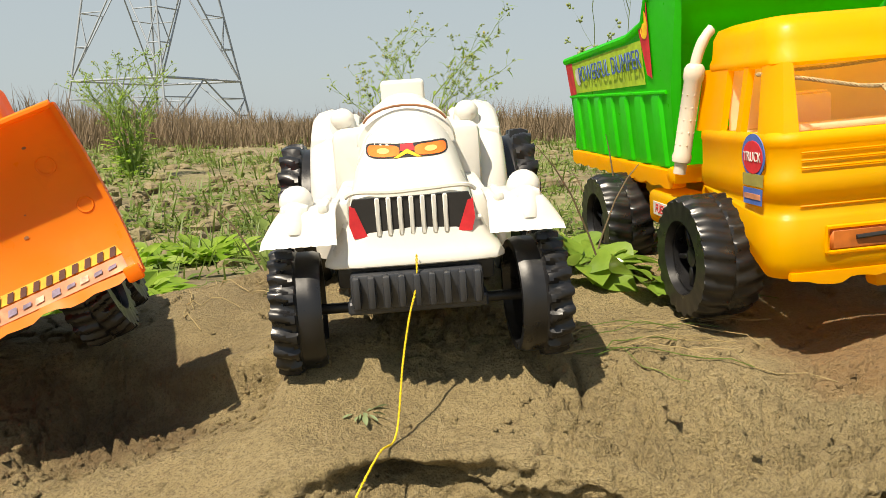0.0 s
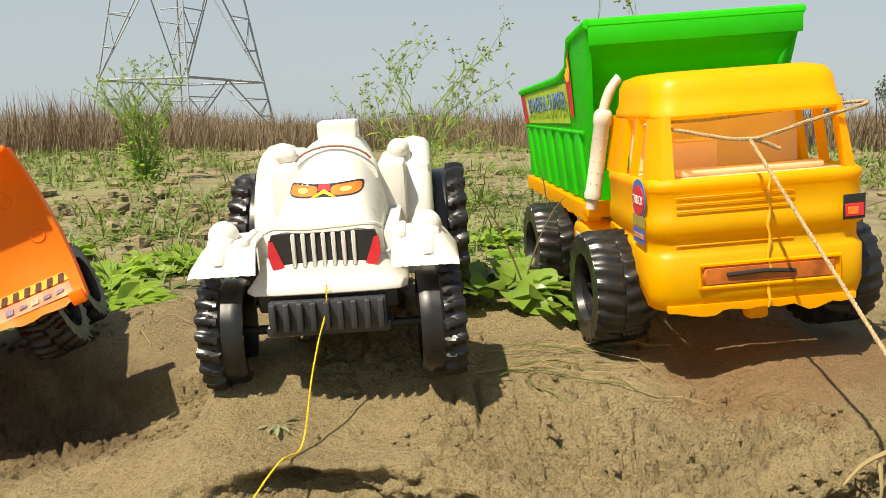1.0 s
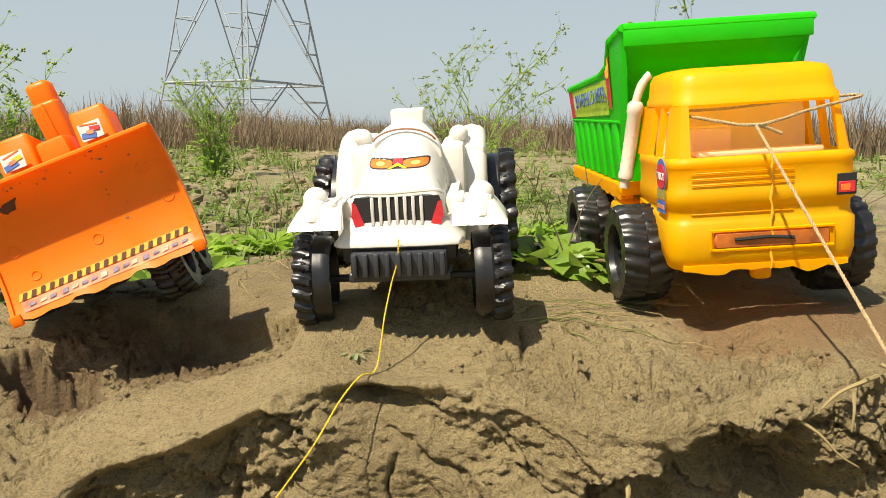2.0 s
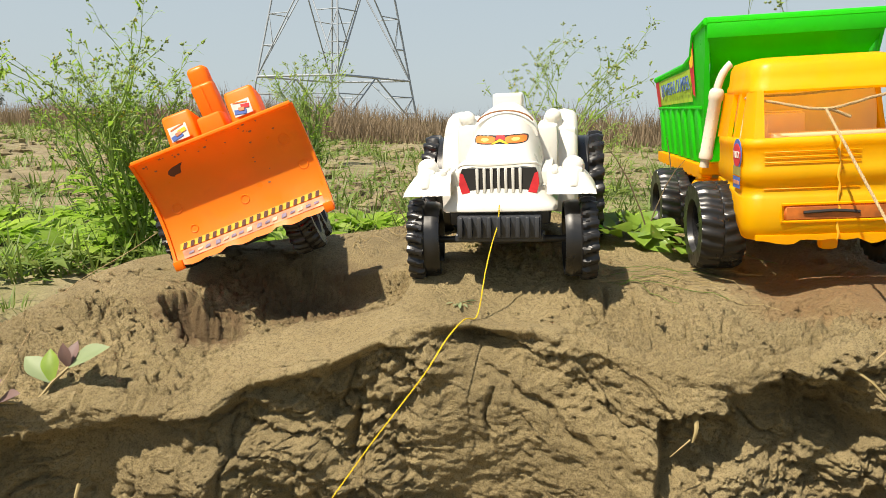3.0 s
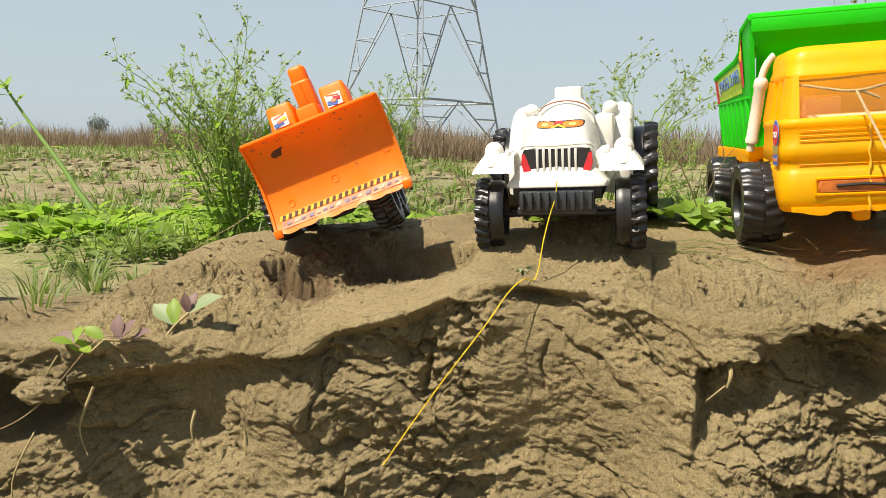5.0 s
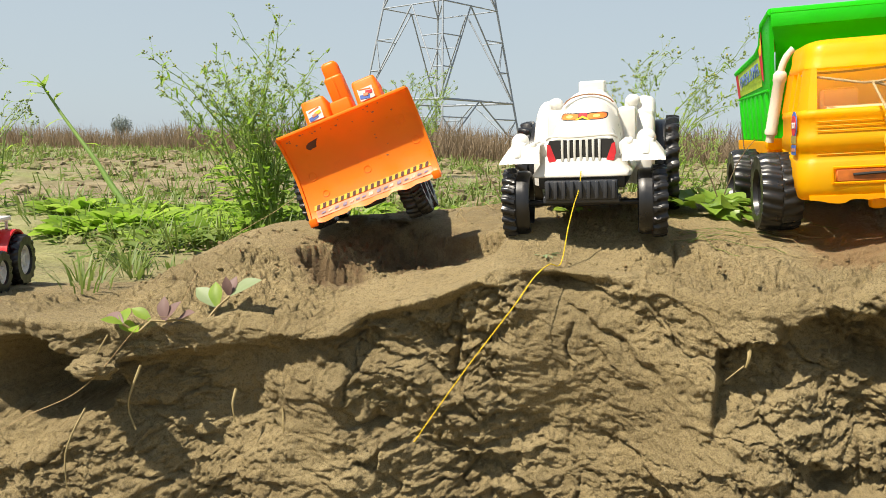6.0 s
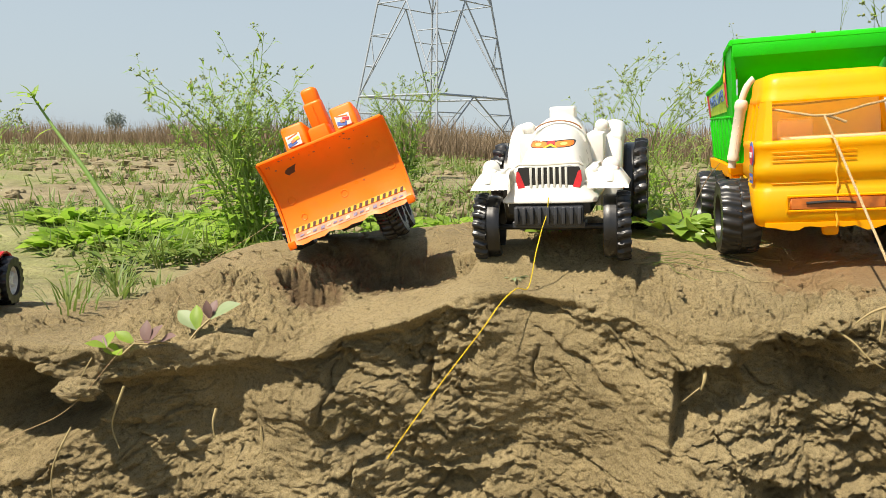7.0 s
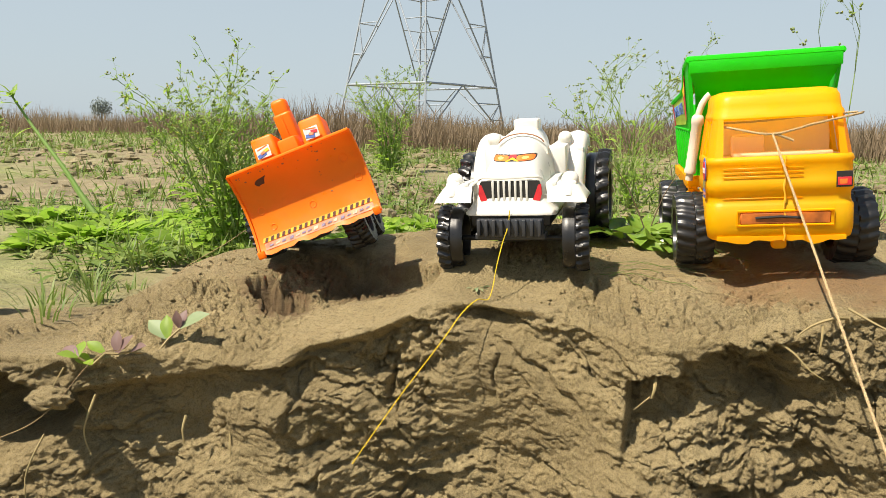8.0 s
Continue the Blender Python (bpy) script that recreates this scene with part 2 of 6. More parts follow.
def top_height(x, y):
    """Height of the bank's top and of the field behind it."""
    x, y = np.asarray(x, float), np.asarray(y, float)
    ye, ze, yb = along(EDGE_X, EDGE_Y, x), along(EDGE_X, EDGE_Z, x), along(BACK_X, BACK_Y, x)
    d = y - ye
    rise = 0.030 * smooth(0.0, 0.10, d) + 0.016 * smooth(0.08, 0.30, d)
    rise = rise * (1 - 0.85 * smooth(-0.30, -0.40, x)) * (1 - 0.45 * smooth(0.10, 0.20, x) * (1 - smooth(0.1, 0.25, d)))
    z = ze + rise - (ze - 0.0) * 0.55 * smooth(0.03, 0.2, d) * smooth(-0.4, -0.3, x)
    z = z - 0.012 * blob(x, y, 0.00, 0.36, 0.05, 0.05)
    o = 0 * x
    z = z - 0.013 * blob(x, y, -0.165, 0.365, 0.075, 0.050, 3.0)           # hollow in front of the bulldozer
    z = z + 0.010 * blob(x, y, -0.300, 0.300, 0.075, 0.065)                # mound
    wx, wy = x + 0.010 * fbm(x * 45, y * 45, o, 4, 0.55, 36), y + 0.010 * fbm(x * 45, y * 45, o + 3, 4, 0.55, 37)
    tx, ty = wx + 0.006 * fbm(x * 170, y * 170, o, 3, 0.6, 38), wy + 0.006 * fbm(x * 170, y * 170, o + 2, 3, 0.6, 39)
    pit = np.hypot((tx + 0.222) / 0.034, (ty - 0.318) / 0.022)
    z = z - 0.046 * (1 - smooth(0.62, 0.95, pit)) - 0.006 * (1 - smooth(1.0, 1.5, pit)) * smooth(-0.25, -0.2, x)     # hole
    # a smooth slab that ends in a broken step above the hollow
    slab = wy - (0.413 - 0.25 * np.clip(x + 0.165, 0, 0.2) + 0.16 * np.clip(-0.165 - x, 0, 0.1)) + 0.004 * fbm(x * 130, y * 130, o, 3, 0.6, 35)
    reach = smooth(-0.20, -0.18, x) * (1 - smooth(-0.085, -0.070, x)) * smooth(0.325, 0.345, y)
    z = z - 0.018 * (1 - smooth(-0.003, 0.001, slab)) * reach * (1 - 0.6 * smooth(0.02, 0.06, -slab))
    back = smooth(0.0, 0.16, y - yb + 0.05)
    field = FIELD_Z + 0.02 * fbm(x * 1.1, y * 1.1, 0 * x, 4, 0.5, 40) + 0.012 * fbm(x * 9, y * 9, 0 * x, 3, 0.5, 44)
    far = smooth(3, 12, np.hypot(x, y))
    field = field + far * (0.05 * fbm(x * 0.2, y * 0.2, 0 * x, 3, 0.5, 47)) - 0.02 * far
    return z * (1 - back) + field * back


def flakes(f, steps, edge=0.16):
    """Terraces: flat levels of a noise with short steep rises between them."""
    g = f * steps
    w = np.floor(g)
    r = g - w
    return (w + np.where(r > 1 - edge, (r - 1 + edge) / edge, 0.0) + 0.28 * r) / steps


def top_detail(x, y):
    """Small relief of the bank's top: sheets, crumbs and cracks."""
    o = 0 * x
    lump = fbm(x * 20, y * 20, o, 4, 0.5, 3) * 0.0032
    rough = smooth(0.0, 0.4, fbm(x * 11, y * 11, o, 3, 0.5, 8) + 0.04 + 1.0 * blob(x, y, 0.15, 0.325, 0.10, 0.045) + 0.6 * blob(x, y, -0.26, 0.26, 0.10, 0.05) - 0.4 * blob(x, y, -0.31, 0.33, 0.06, 0.05) + 0.55 * blob(x, y, -0.17, 0.375, 0.08, 0.05) - 0.6 * blob(x, y, 0.0, 0.33, 0.06, 0.05))
    wx, wy = x + 0.009 * fbm(x * 38, y * 38, o, 5, 0.6, 10), y + 0.009 * fbm(x * 38, y * 38, o + 4, 5, 0.6, 11)
    lev, sl, up, gap = chunks(wx, wy, 38, 60, 13)
    lev2, sl2, up2, gap2 = chunks(wx, wy, 110, 150, 17)
    level = 0.8 * fbm(wx * 13, wy * 18, o, 4, 0.45, 14) + 10 * (y - 0.33)
    sheet = flakes(level, 5, 0.07) - level
    crumbs = rough * (0.0024 * lev + 0.0024 * sl + 0.0022 * up - 0.0050 * np.exp(-(gap / 0.06) ** 2) * smooth(-0.1, 0.3, fbm(x * 30, y * 30, o, 2, 0.5, 27) + 0.1) + 0.0018 * lev2 + 0.0014 * up2 - 0.0016 * np.exp(-(gap2 / 0.08) ** 2))
    crumbs = crumbs + (0.12 + 0.88 * rough) * 0.034 * sheet * smooth(0.62, 0.5, y) + 0.0045 * rough * np.maximum(0, fbm(x * 120, y * 120, o, 4, 0.6, 12))
    crack = fbm(x * 15 + 2, y * 24, o, 5, 0.5, 21)
    cracks = -0.0100 * np.exp(-(crack / 0.013) ** 2) * smooth(0.0, 0.2, fbm(x * 9, y * 9, o + 3, 2, 0.5, 25) + 0.02)
    cleft = (x - 0.068 + 0.004 * fbm(y * 70, x * 20, o, 3, 0.6, 28)) / 0.0016
    cracks = cracks - 0.008 * np.exp(-cleft ** 2) * blob(y, o, 0.374, 0, 0.016, 1, 4)                     # cleft beside the tractor's wheel
    crumbs = crumbs * (1 + 0.8 * blob(x, y, 0.16, 0.325, 0.09, 0.04))
    return lump + crumbs + cracks + fbm(x * 260, y * 260, o, 3, 0.6, 31) * 0.0007


def cliff_inset(x, z, ze):
    """How far the bank's face is cut back, in metres, at height z."""
    o = 0 * x
    depth = ze - z
    wx, wz = x + 0.020 * fbm(x * 13, z * 13, o, 5, 0.58, 50), z + 0.018 * fbm(x * 13, z * 12, o + 5, 5, 0.58, 53)
    calm = 0.95 * blob(x, z, -0.010, -0.050, 0.050, 0.055, 3) + 0.55 * blob(x, z, 0.065, -0.085, 0.05, 0.045) + 0.5 * blob(x, z, -0.13, -0.085, 0.035, 0.035)
    soft = smooth(-0.25, 0.25, fbm(x * 9, z * 9, o + 9, 3, 0.5, 70) + 0.16 - calm)
    lev, sl, up, gap = chunks(wx, wz + 0.35 * wx, 13, 30, 57)
    lev2, sl2, up2, gap2 = chunks(wx, wz - 0.3 * wx, 40, 85, 61)
    lev3, sl3, up3, gap3 = chunks(x + 0.4 * (wx - x), z + 0.4 * (wz - z), 115, 210, 66)
    inset = (0.12 + 0.55 * soft) * (0.0075 * lev + 0.0070 * sl + 0.0060 * up + 0.007 * np.exp(-(gap / 0.035) ** 2))
    inset = inset + (0.08 + 0.50 * soft) * (0.0036 * lev2 + 0.0034 * sl2 + 0.0034 * up2 + 0.0030 * np.exp(-(gap2 / 0.05) ** 2))
    inset = inset + (0.30 + 0.5 * soft) * (0.0016 * lev3 + 0.0018 * up3 + 0.0018 * sl3 + 0.0020 * np.exp(-(gap3 / 0.08) ** 2))
    inset = inset + (0.25 + 0.75 * soft) * (0.034 * flakes(fbm(wx * 9, wz * 17 + 0.5 * x * 9, o, 4, 0.48, 63), 8, 0.06) + 0.013 * flakes(fbm(wx * 24, wz * 44, o, 4, 0.5, 64), 5, 0.08))
    inset = inset + 0.0030 * fbm(x * 170, z * 220, o, 4, 0.62, 74) * (0.5 + 0.7 * soft) + 0.009 * fbm(x * 5, z * 5, o + 1, 2, 0.5, 78)
    jag = 0.010 * fbm(x * 55, z * 55, o, 4, 0.6, 82)
    # a torn line across the calm face, and a standing crack beside it
    tear = (z + 0.030 + 0.75 * (x - 0.000) + 0.8 * jag) / 0.0035
    inset = inset + 0.006 * np.exp(-tear ** 2) * blob(x, z, 0.03, -0.055, 0.045, 0.05, 4)
    inset = inset + 0.006 * np.exp(-((x + 0.003 - 0.8 * jag) / 0.0016) ** 2) * blob(z, o, -0.055, 0, 0.018, 1, 4)
    # hollow under the edge with a straight left wall, and the shaded recess beside it
    hollow = smooth(0.1035, 0.1085, x + 0.25 * jag) * (1 - smooth(0.146, 0.158, x + jag)) * smooth(-0.118, -0.060, z + 0.5 * jag)
    inset = inset + 0.036 * hollow * smooth(0.030, 0.034, depth + 0.6 * jag)
    recess = smooth(0.146, 0.158, x + jag) * (1 - smooth(0.20, 0.24, x + jag))
    inset = inset + (0.022 * recess * smooth(-0.12, -0.05, z + jag) + 0.004 * recess) * smooth(0.018, 0.023, depth + 0.7 * jag)
    # the left part lies back under a thick overhanging lip
    lip = smooth(-0.205, -0.275, x + jag)
    inset = inset + 0.032 * lip * smooth(0.020, 0.030, depth + 0.8 * jag) * (1 - 0.6 * smooth(0.07, 0.15, depth))
    inset = inset + 0.012 * smooth(-0.145, -0.165, x + jag) * (1 - lip) * smooth(0.012, 0.017, depth + jag) * (1 - smooth(0.03, 0.06, depth))
    inset = inset + 0.075 * (1 - smooth(0.65, 1.05, np.hypot((x + jag + 0.405) / 0.060, (z + jag + 0.092) / 0.040)))
    inset = inset + 0.014 * np.exp(-(((x + jag * 0.3 + 0.0915) / 0.0026) ** 2)) * smooth(-0.088, -0.080, z) * (1 - smooth(-0.058, -0.053, z))   # slot
    # shield-shaped scale beside the slot
    scale = np.hypot((x + 0.25 * (z + 0.095) + 0.071) / 0.0125, (z + 0.096) / 0.020)
    inset = inset - 0.0045 * (1 - smooth(0.85, 1.0, scale + 2 * jag)) + 0.003 * np.exp(-((scale - 1.08) / 0.08) ** 2)
    # dark crevice along the foot
    foot = (z + 0.132 + 0.7 * jag + 0.026 * fbm(x * 12, o, o, 4, 0.55, 85)) / (0.0055 + 0.004 * fbm(x * 25, o, o + 2, 3, 0.5, 88))
    inset = inset + 0.020 * np.exp(-foot ** 4) * smooth(-0.15, 0.25, fbm(x * 14, o, o, 3, 0.5, 89) + 0.05) * smooth(-0.16, -0.12, x) * (1 - smooth(0.17, 0.21, x))
    inset = inset + 0.003 * smooth(0.004, 0.009, depth + 0.5 * jag) * (1 - smooth(0.018, 0.05, depth)) * blob(x, o, 0.01, 0, 0.09, 1, 4)   # undercut lip
    return inset * smooth(0.0, 0.010, depth) - 0.12 * depth - 0.10 * smooth(0.20, 0.36, depth) ** 2


def build_land():
    step = 0.00115
    dense = np.arange(-0.47, 0.345, step)
    out = 0.004 * 1.16 ** np.arange(58)
    u = np.concatenate([dense[0] - np.cumsum(out)[::-1], dense, dense[-1] + np.cumsum(out)])
    back = np.concatenate([np.arange(0.0, 0.15, 0.00115), np.arange(0.15, 0.45, 0.0030), 0.45 + np.cumsum(0.004 * 1.07 ** np.arange(150))])
    down = np.concatenate([np.arange(0.00115, 0.21, 0.00115), np.linspace(0.213, 0.34, 34)])
    front = np.cumsum(0.006 * 1.13 ** np.arange(85))
    n = len(u)
    ze, ye0 = along(EDGE_X, EDGE_Z, u), along(EDGE_X, EDGE_Y, u)
    jag = 0.0085 * fbm(u * 26, 0 * u, 0 * u, 5, 0.6, 90) + 0.0035 * fbm(u * 160, 0 * u, 0 * u, 3, 0.6, 93)
    near = smooth(1.4, 0.5, np.abs(u))
    ye = ye0 + jag * near
    rows = []
    for s in back[::-1]:                                          # far field to the edge
        fan = 1 + max(0.0, s - 0.45) * 2.2
        x, y = u * fan, ye0 + s + (ye - ye0) * math.exp(-s / 0.008)
        fade = 1 if s < 0.45 else math.exp(-(s - 0.45) * 6)
        z = top_height(x, np.maximum(y, ye0 * 0 + ye0) if s < 0.02 else y) + top_detail(x, y) * near * fade * (0.25 + 0.75 * min(1, s / 0.01))
        rows.append((x, y, z - 0.0022 * (1 - min(1, s / 0.005)) ** 2))
    x0, y0, z0 = rows[-1]
    S, U = np.meshgrid(down, u, indexing="ij")
    Z = z0[None] - S
    inset = cliff_inset(U, Z, np.broadcast_to(z0, Z.shape)) * near[None]
    drop = 0.0045 * fbm(U * 45, Z * 60, 0 * U, 4, 0.55, 96) * np.minimum(1, S / 0.015)
    for k, s in enumerate(down):
        rows.append((x0, ye0 + (y0 - ye0) * math.exp(-s / 0.012) + inset[k] - 0.0008 * min(1, s / 0.003), Z[k] + drop[k]))
    x1, y1, z1 = rows[-1]
    for s in front:
        fan = 1 + max(0.0, s - 0.4) * 2.2
        rows.append((u * fan, y1 - s, z1 + (-0.36 - z1) * min(1, s / 0.25) + 0.01 * fbm(u * fan * 5, 0 * u + s * 5, 0 * u, 3, 0.5, 99) * min(1, s / 0.1)))
    co = np.stack([np.stack(r, 1) for r in rows]).reshape(-1, 3)
    m = len(rows)
    idx = np.arange(m * n).reshape(m, n)
    quads = np.stack([idx[:-1, :-1], idx[1:, :-1], idx[1:, 1:], idx[:-1, 1:]], -1).reshape(-1, 4)
    me = bpy.data.meshes.new("ground")
    me.vertices.add(len(co)), me.loops.add(quads.size), me.polygons.add(len(quads))
    me.vertices.foreach_set("co", co.ravel())
    me.loops.foreach_set("vertex_index", quads.ravel())
    me.polygons.foreach_set("loop_start", np.arange(0, quads.size, 4))
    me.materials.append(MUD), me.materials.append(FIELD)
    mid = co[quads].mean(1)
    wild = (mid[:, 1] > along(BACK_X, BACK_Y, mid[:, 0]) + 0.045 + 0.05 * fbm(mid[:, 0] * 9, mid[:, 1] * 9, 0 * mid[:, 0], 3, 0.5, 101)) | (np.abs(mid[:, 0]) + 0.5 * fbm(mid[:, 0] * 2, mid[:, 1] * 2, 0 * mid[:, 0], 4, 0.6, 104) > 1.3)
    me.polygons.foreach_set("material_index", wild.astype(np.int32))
    me.polygons.foreach_set("use_smooth", np.ones(len(quads), bool))
    me.update(calc_edges=True)
    return tagged(new("ground", me), "sun-dried grey-brown mud bank with a broken edge, and weedy field behind", "ground", kind="structure")


ground = build_land()


def height(x, y):
    return float(top_height(np.array([x]), np.array([y]))[0] + top_detail(np.array([x]), np.array([y]))[0] * (1 if y < 0.8 else 0))


# ---- building kit ----
def part(name, bm, material, parent, label="", sharp=38):
    """Links a bmesh as one mesh object under a thing or a part."""
    me = bpy.data.meshes.new(name)
    bmesh.ops.recalc_face_normals(bm, faces=bm.faces)
    bm.to_mesh(me)
    bm.free()
    me.materials.append(material)
    me.polygons.foreach_set("use_smooth", np.ones(len(me.polygons), bool))
    me.set_sharp_from_angle(angle=radians(sharp))
    ob = new(name, me)
    ob.parent = parent
    if label:
        ob["label"] = label
    return ob


def again(ob, parent, m=None):
    """The same part once more, on shared mesh data."""
    o = new(ob.name.split(".")[0], ob.data)
    o.parent = parent
    if m is not None:
        o.matrix_basis = m
    return o


def thing(name, m, label, category, group=""):
    ob = new(name)
    ob.empty_display_size = 0.01
    ob.matrix_basis = m
    return tagged(ob, label, category, group)


def join(*bms):
    out = bmesh.new()
    for b in bms:
        me = bpy.data.meshes.new("tmp")
        b.to_mesh(me)
        b.free()
        out.from_mesh(me)
        bpy.data.meshes.remove(me)
    return out


def turned(bm, m):
    bmesh.ops.transform(bm, matrix=m, verts=bm.verts)
    return bm


def box(size, centre, bev=0.001, seg=2, m=None, taper=None):
    """A rounded box; taper scales its top in x and y."""
    bm = bmesh.new()
    bmesh.ops.create_cube(bm, size=1)
    for v in bm.verts:
        if taper and v.co.z > 0:
            v.co.x, v.co.y = v.co.x * taper[0], v.co.y * taper[1]
        v.co = Vector((v.co.x * size[0], v.co.y * size[1], v.co.z * size[2]))
    if bev:
        bmesh.ops.bevel(bm, geom=bm.edges[:], offset=bev, segments=seg, profile=0.5, affect="EDGES")
    turned(bm, Matrix.Translation(centre) if m is None else Matrix.Translation(centre) @ m)
    return bm


def loft(sections, cap=True, closed=True):
    bm = bmesh.new()
    rings = [[bm.verts.new(p) for p in s] for s in sections]
    n = len(rings[0])
    for a, b in zip(rings, rings[1:]):
        for k in range(n if closed else n - 1):
            bm.faces.new((a[k], a[(k + 1) % n], b[(k + 1) % n], b[k]))
    if cap:
        bm.faces.new(rings[0]), bm.faces.new(rings[-1])
    return bm


def lathe(profile, n=36, cap=False):
    """Turns (radius, x) pairs round the x axis."""
    return loft([[(h, r * math.cos(2 * math.pi * k / n), r * math.sin(2 * math.pi * k / n)) for k in range(n)] for r, h in profile], cap)


def tube(pts, radius, n=6):
    pts = [Vector(p) for p in pts]
    radii = radius if isinstance(radius, (list, tuple)) else [radius] * len(pts)
    sections = []
    side = Vector((0.3, 0.9, 0.2)).normalized()
    for k, p in enumerate(pts):
        t = (pts[min(k + 1, len(pts) - 1)] - pts[max(k - 1, 0)]).normalized()
        side = (side - t * side.dot(t)).normalized()
        up = t.cross(side)
        sections.append([p + radii[k] * (side * math.cos(a) + up * math.sin(a)) for a in [2 * math.pi * j / n for j in range(n)]])
    return loft(sections)


def curve_points(pts, steps=8):
    """A smooth line through the given places."""
    pts = [Vector(p) for p in pts]
    out = []
    for k in range(len(pts) - 1):
        a, b, c, d = pts[max(k - 1, 0)], pts[k], pts[k + 1], pts[min(k + 2, len(pts) - 1)]
        for j in range(steps):
            t = j / steps
            out.append(0.5 * (2 * b + (c - a) * t + (2 * a - 5 * b + 4 * c - d) * t * t + (3 * b - a - 3 * c + d) * t ** 3))
    return out + [pts[-1]]


def prism(poly, lo, hi, axis="y", bev=0.0):
    """A polygon given in the two other axes, extruded along one."""
    put = {"y": lambda a, b, h: (a, h, b), "x": lambda a, b, h: (h, a, b), "z": lambda a, b, h: (a, b, h)}[axis]
    bm = loft([[put(a, b, lo) for a, b in poly], [put(a, b, hi) for a, b in poly]])
    if bev:
        bmesh.ops.bevel(bm, geom=bm.edges[:], offset=bev, segments=2, profile=0.5, affect="EDGES")
    return bm


def dome(r, centre, squash=(1, 1, 1), m=None):
    bm = bmesh.new()
    bmesh.ops.create_uvsphere(bm, u_segments=16, v_segments=10, radius=r)
    turned(bm, Matrix.Translation(centre) @ (m or Matrix()) @ Matrix.Diagonal((*squash, 1)))
    return bm


def sticker(poly, target, lift=0.0004, cuts=2, way=(0, 1, 0)):
    """A flat shape, in x and z as seen from the front (or y and z along x), laid on the surface of a bmesh."""
    tree = BVHTree.FromBMesh(target)
    bm = bmesh.new()
    way = Vector(way)
    f = bm.faces.new([bm.verts.new((a, 0, b) if way.y else (0, a, b)) for a, b in poly])
    bmesh.ops.triangulate(bm, faces=[f])
    bmesh.ops.subdivide_edges(bm, edges=bm.edges[:], cuts=cuts, use_grid_fill=True)
    bmesh.ops.triangulate(bm, faces=bm.faces[:])
    for v in bm.verts:
        hit = tree.ray_cast(v.co - way * 0.4, way)[0]
        v.co = (hit if hit else v.co) - way * lift
    return bm


def oval(cx, cz, rx, rz, n=20, power=2.0):
    out = []
    for k in range(n):
        c, s = math.cos(2 * math.pi * k / n), math.sin(2 * math.pi * k / n)
        out.append((cx + rx * math.copysign(abs(c) ** (2 / power), c), cz + rz * math.copysign(abs(s) ** (2 / power), s)))
    return out


def letters(text, height_m, material, parent, m, squeeze=1.0, slant=0.0):
    """Raised lettering in the built-in font, centred, as a mesh."""
    cu = bpy.data.curves.new("lettering", "FONT")
    cu.body, cu.size, cu.extrude, cu.align_x, cu.align_y, cu.shear = text, height_m / 0.72, 0.00015, "CENTER", "CENTER", slant
    tmp = bpy.data.objects.new("lettering", cu)
    scene.collection.objects.link(tmp)
    me = bpy.data.meshes.new_from_object(tmp.evaluated_get(bpy.context.evaluated_depsgraph_get()))
    bpy.data.objects.remove(tmp)
    me.transform(Matrix.Diagonal((squeeze, 1, 1, 1)))
    me.materials.append(material)
    ob = new("lettering", me)
    ob.parent, ob.matrix_basis = parent, m
    return ob


WHITE = plastic("ivory_white_plastic", (0.80, 0.79, 0.74), soil=0.10, rough=0.3, glow=0.25, tone=0.03)
YELLOW = plastic("translucent_yellow_plastic", (1.0, 0.58, 0.005), (0.7, 0.33, 0.03), 0.12, 0.42, 0.56, 0.03)
GREEN = plastic("bright_green_plastic", (0.008, 0.74, 0.014), (0.10, 0.20, 0.03), 0.16, 0.36, 0.52, 0.04)
ORANGE = plastic("bright_orange_plastic", (1.0, 0.285, 0.012), (0.4, 0.09, 0.02), 0.20, 0.34, 0.45, 0.05)
BLACK = plastic("glossy_black_plastic", (0.010, 0.010, 0.011), (0.08, 0.065, 0.045), 0.25, 0.30, 0.0, 0.1)
CHASSIS = plastic("matt_black_plastic", (0.013, 0.013, 0.014), (0.09, 0.07, 0.045), 0.3, 0.45, 0.0, 0.1)
BUMPER = plastic("blue_grey_black_plastic", (0.035, 0.038, 0.045), (0.10, 0.08, 0.055), 0.25, 0.3, 0.0, 0.1)
INK_AMBER_STRIP = plain("orange_yellow_strip", (0.85, 0.40, 0.03), 0.7)
INK_BROWN = plain("dark_brown_strip", (0.085, 0.022, 0.012), 0.7)
RED = plastic("red_plastic", (0.62, 0.012, 0.02), soil=0.1, rough=0.3, glow=0.1)
CREAM = plastic("cream_plastic", (0.78, 0.70, 0.58), soil=0.12, rough=0.35, glow=0.2)
PEACH = plastic("pale_orange_inner_plastic", (1.0, 0.80, 0.55), soil=0.06, rough=0.4, glow=0.45, tone=0.05)
INK_BLACK = plain("black_sticker_print", (0.015, 0.014, 0.014), 0.65)
INK_RED = plain("red_sticker_print", (0.60, 0.02, 0.03), 0.65)
INK_ORANGE = plain("orange_sticker_print", (0.95, 0.17, 0.02), 0.65)
INK_AMBER = plain("amber_sticker_print", (1.0, 0.50, 0.15), 0.65)
INK_YELLOW = plain("yellow_sticker_print", (0.80, 0.46, 0.02), 0.65)
INK_WHITE = plain("white_sticker_print", (0.62, 0.58, 0.54), 0.65)
INK_BLUE = plain("blue_sticker_print", (0.06, 0.13, 0.42), 0.65)
INK_PINK = plain("worn_pink_sticker_print", (0.62, 0.25, 0.13), 0.65, 0, 0.5, 90)
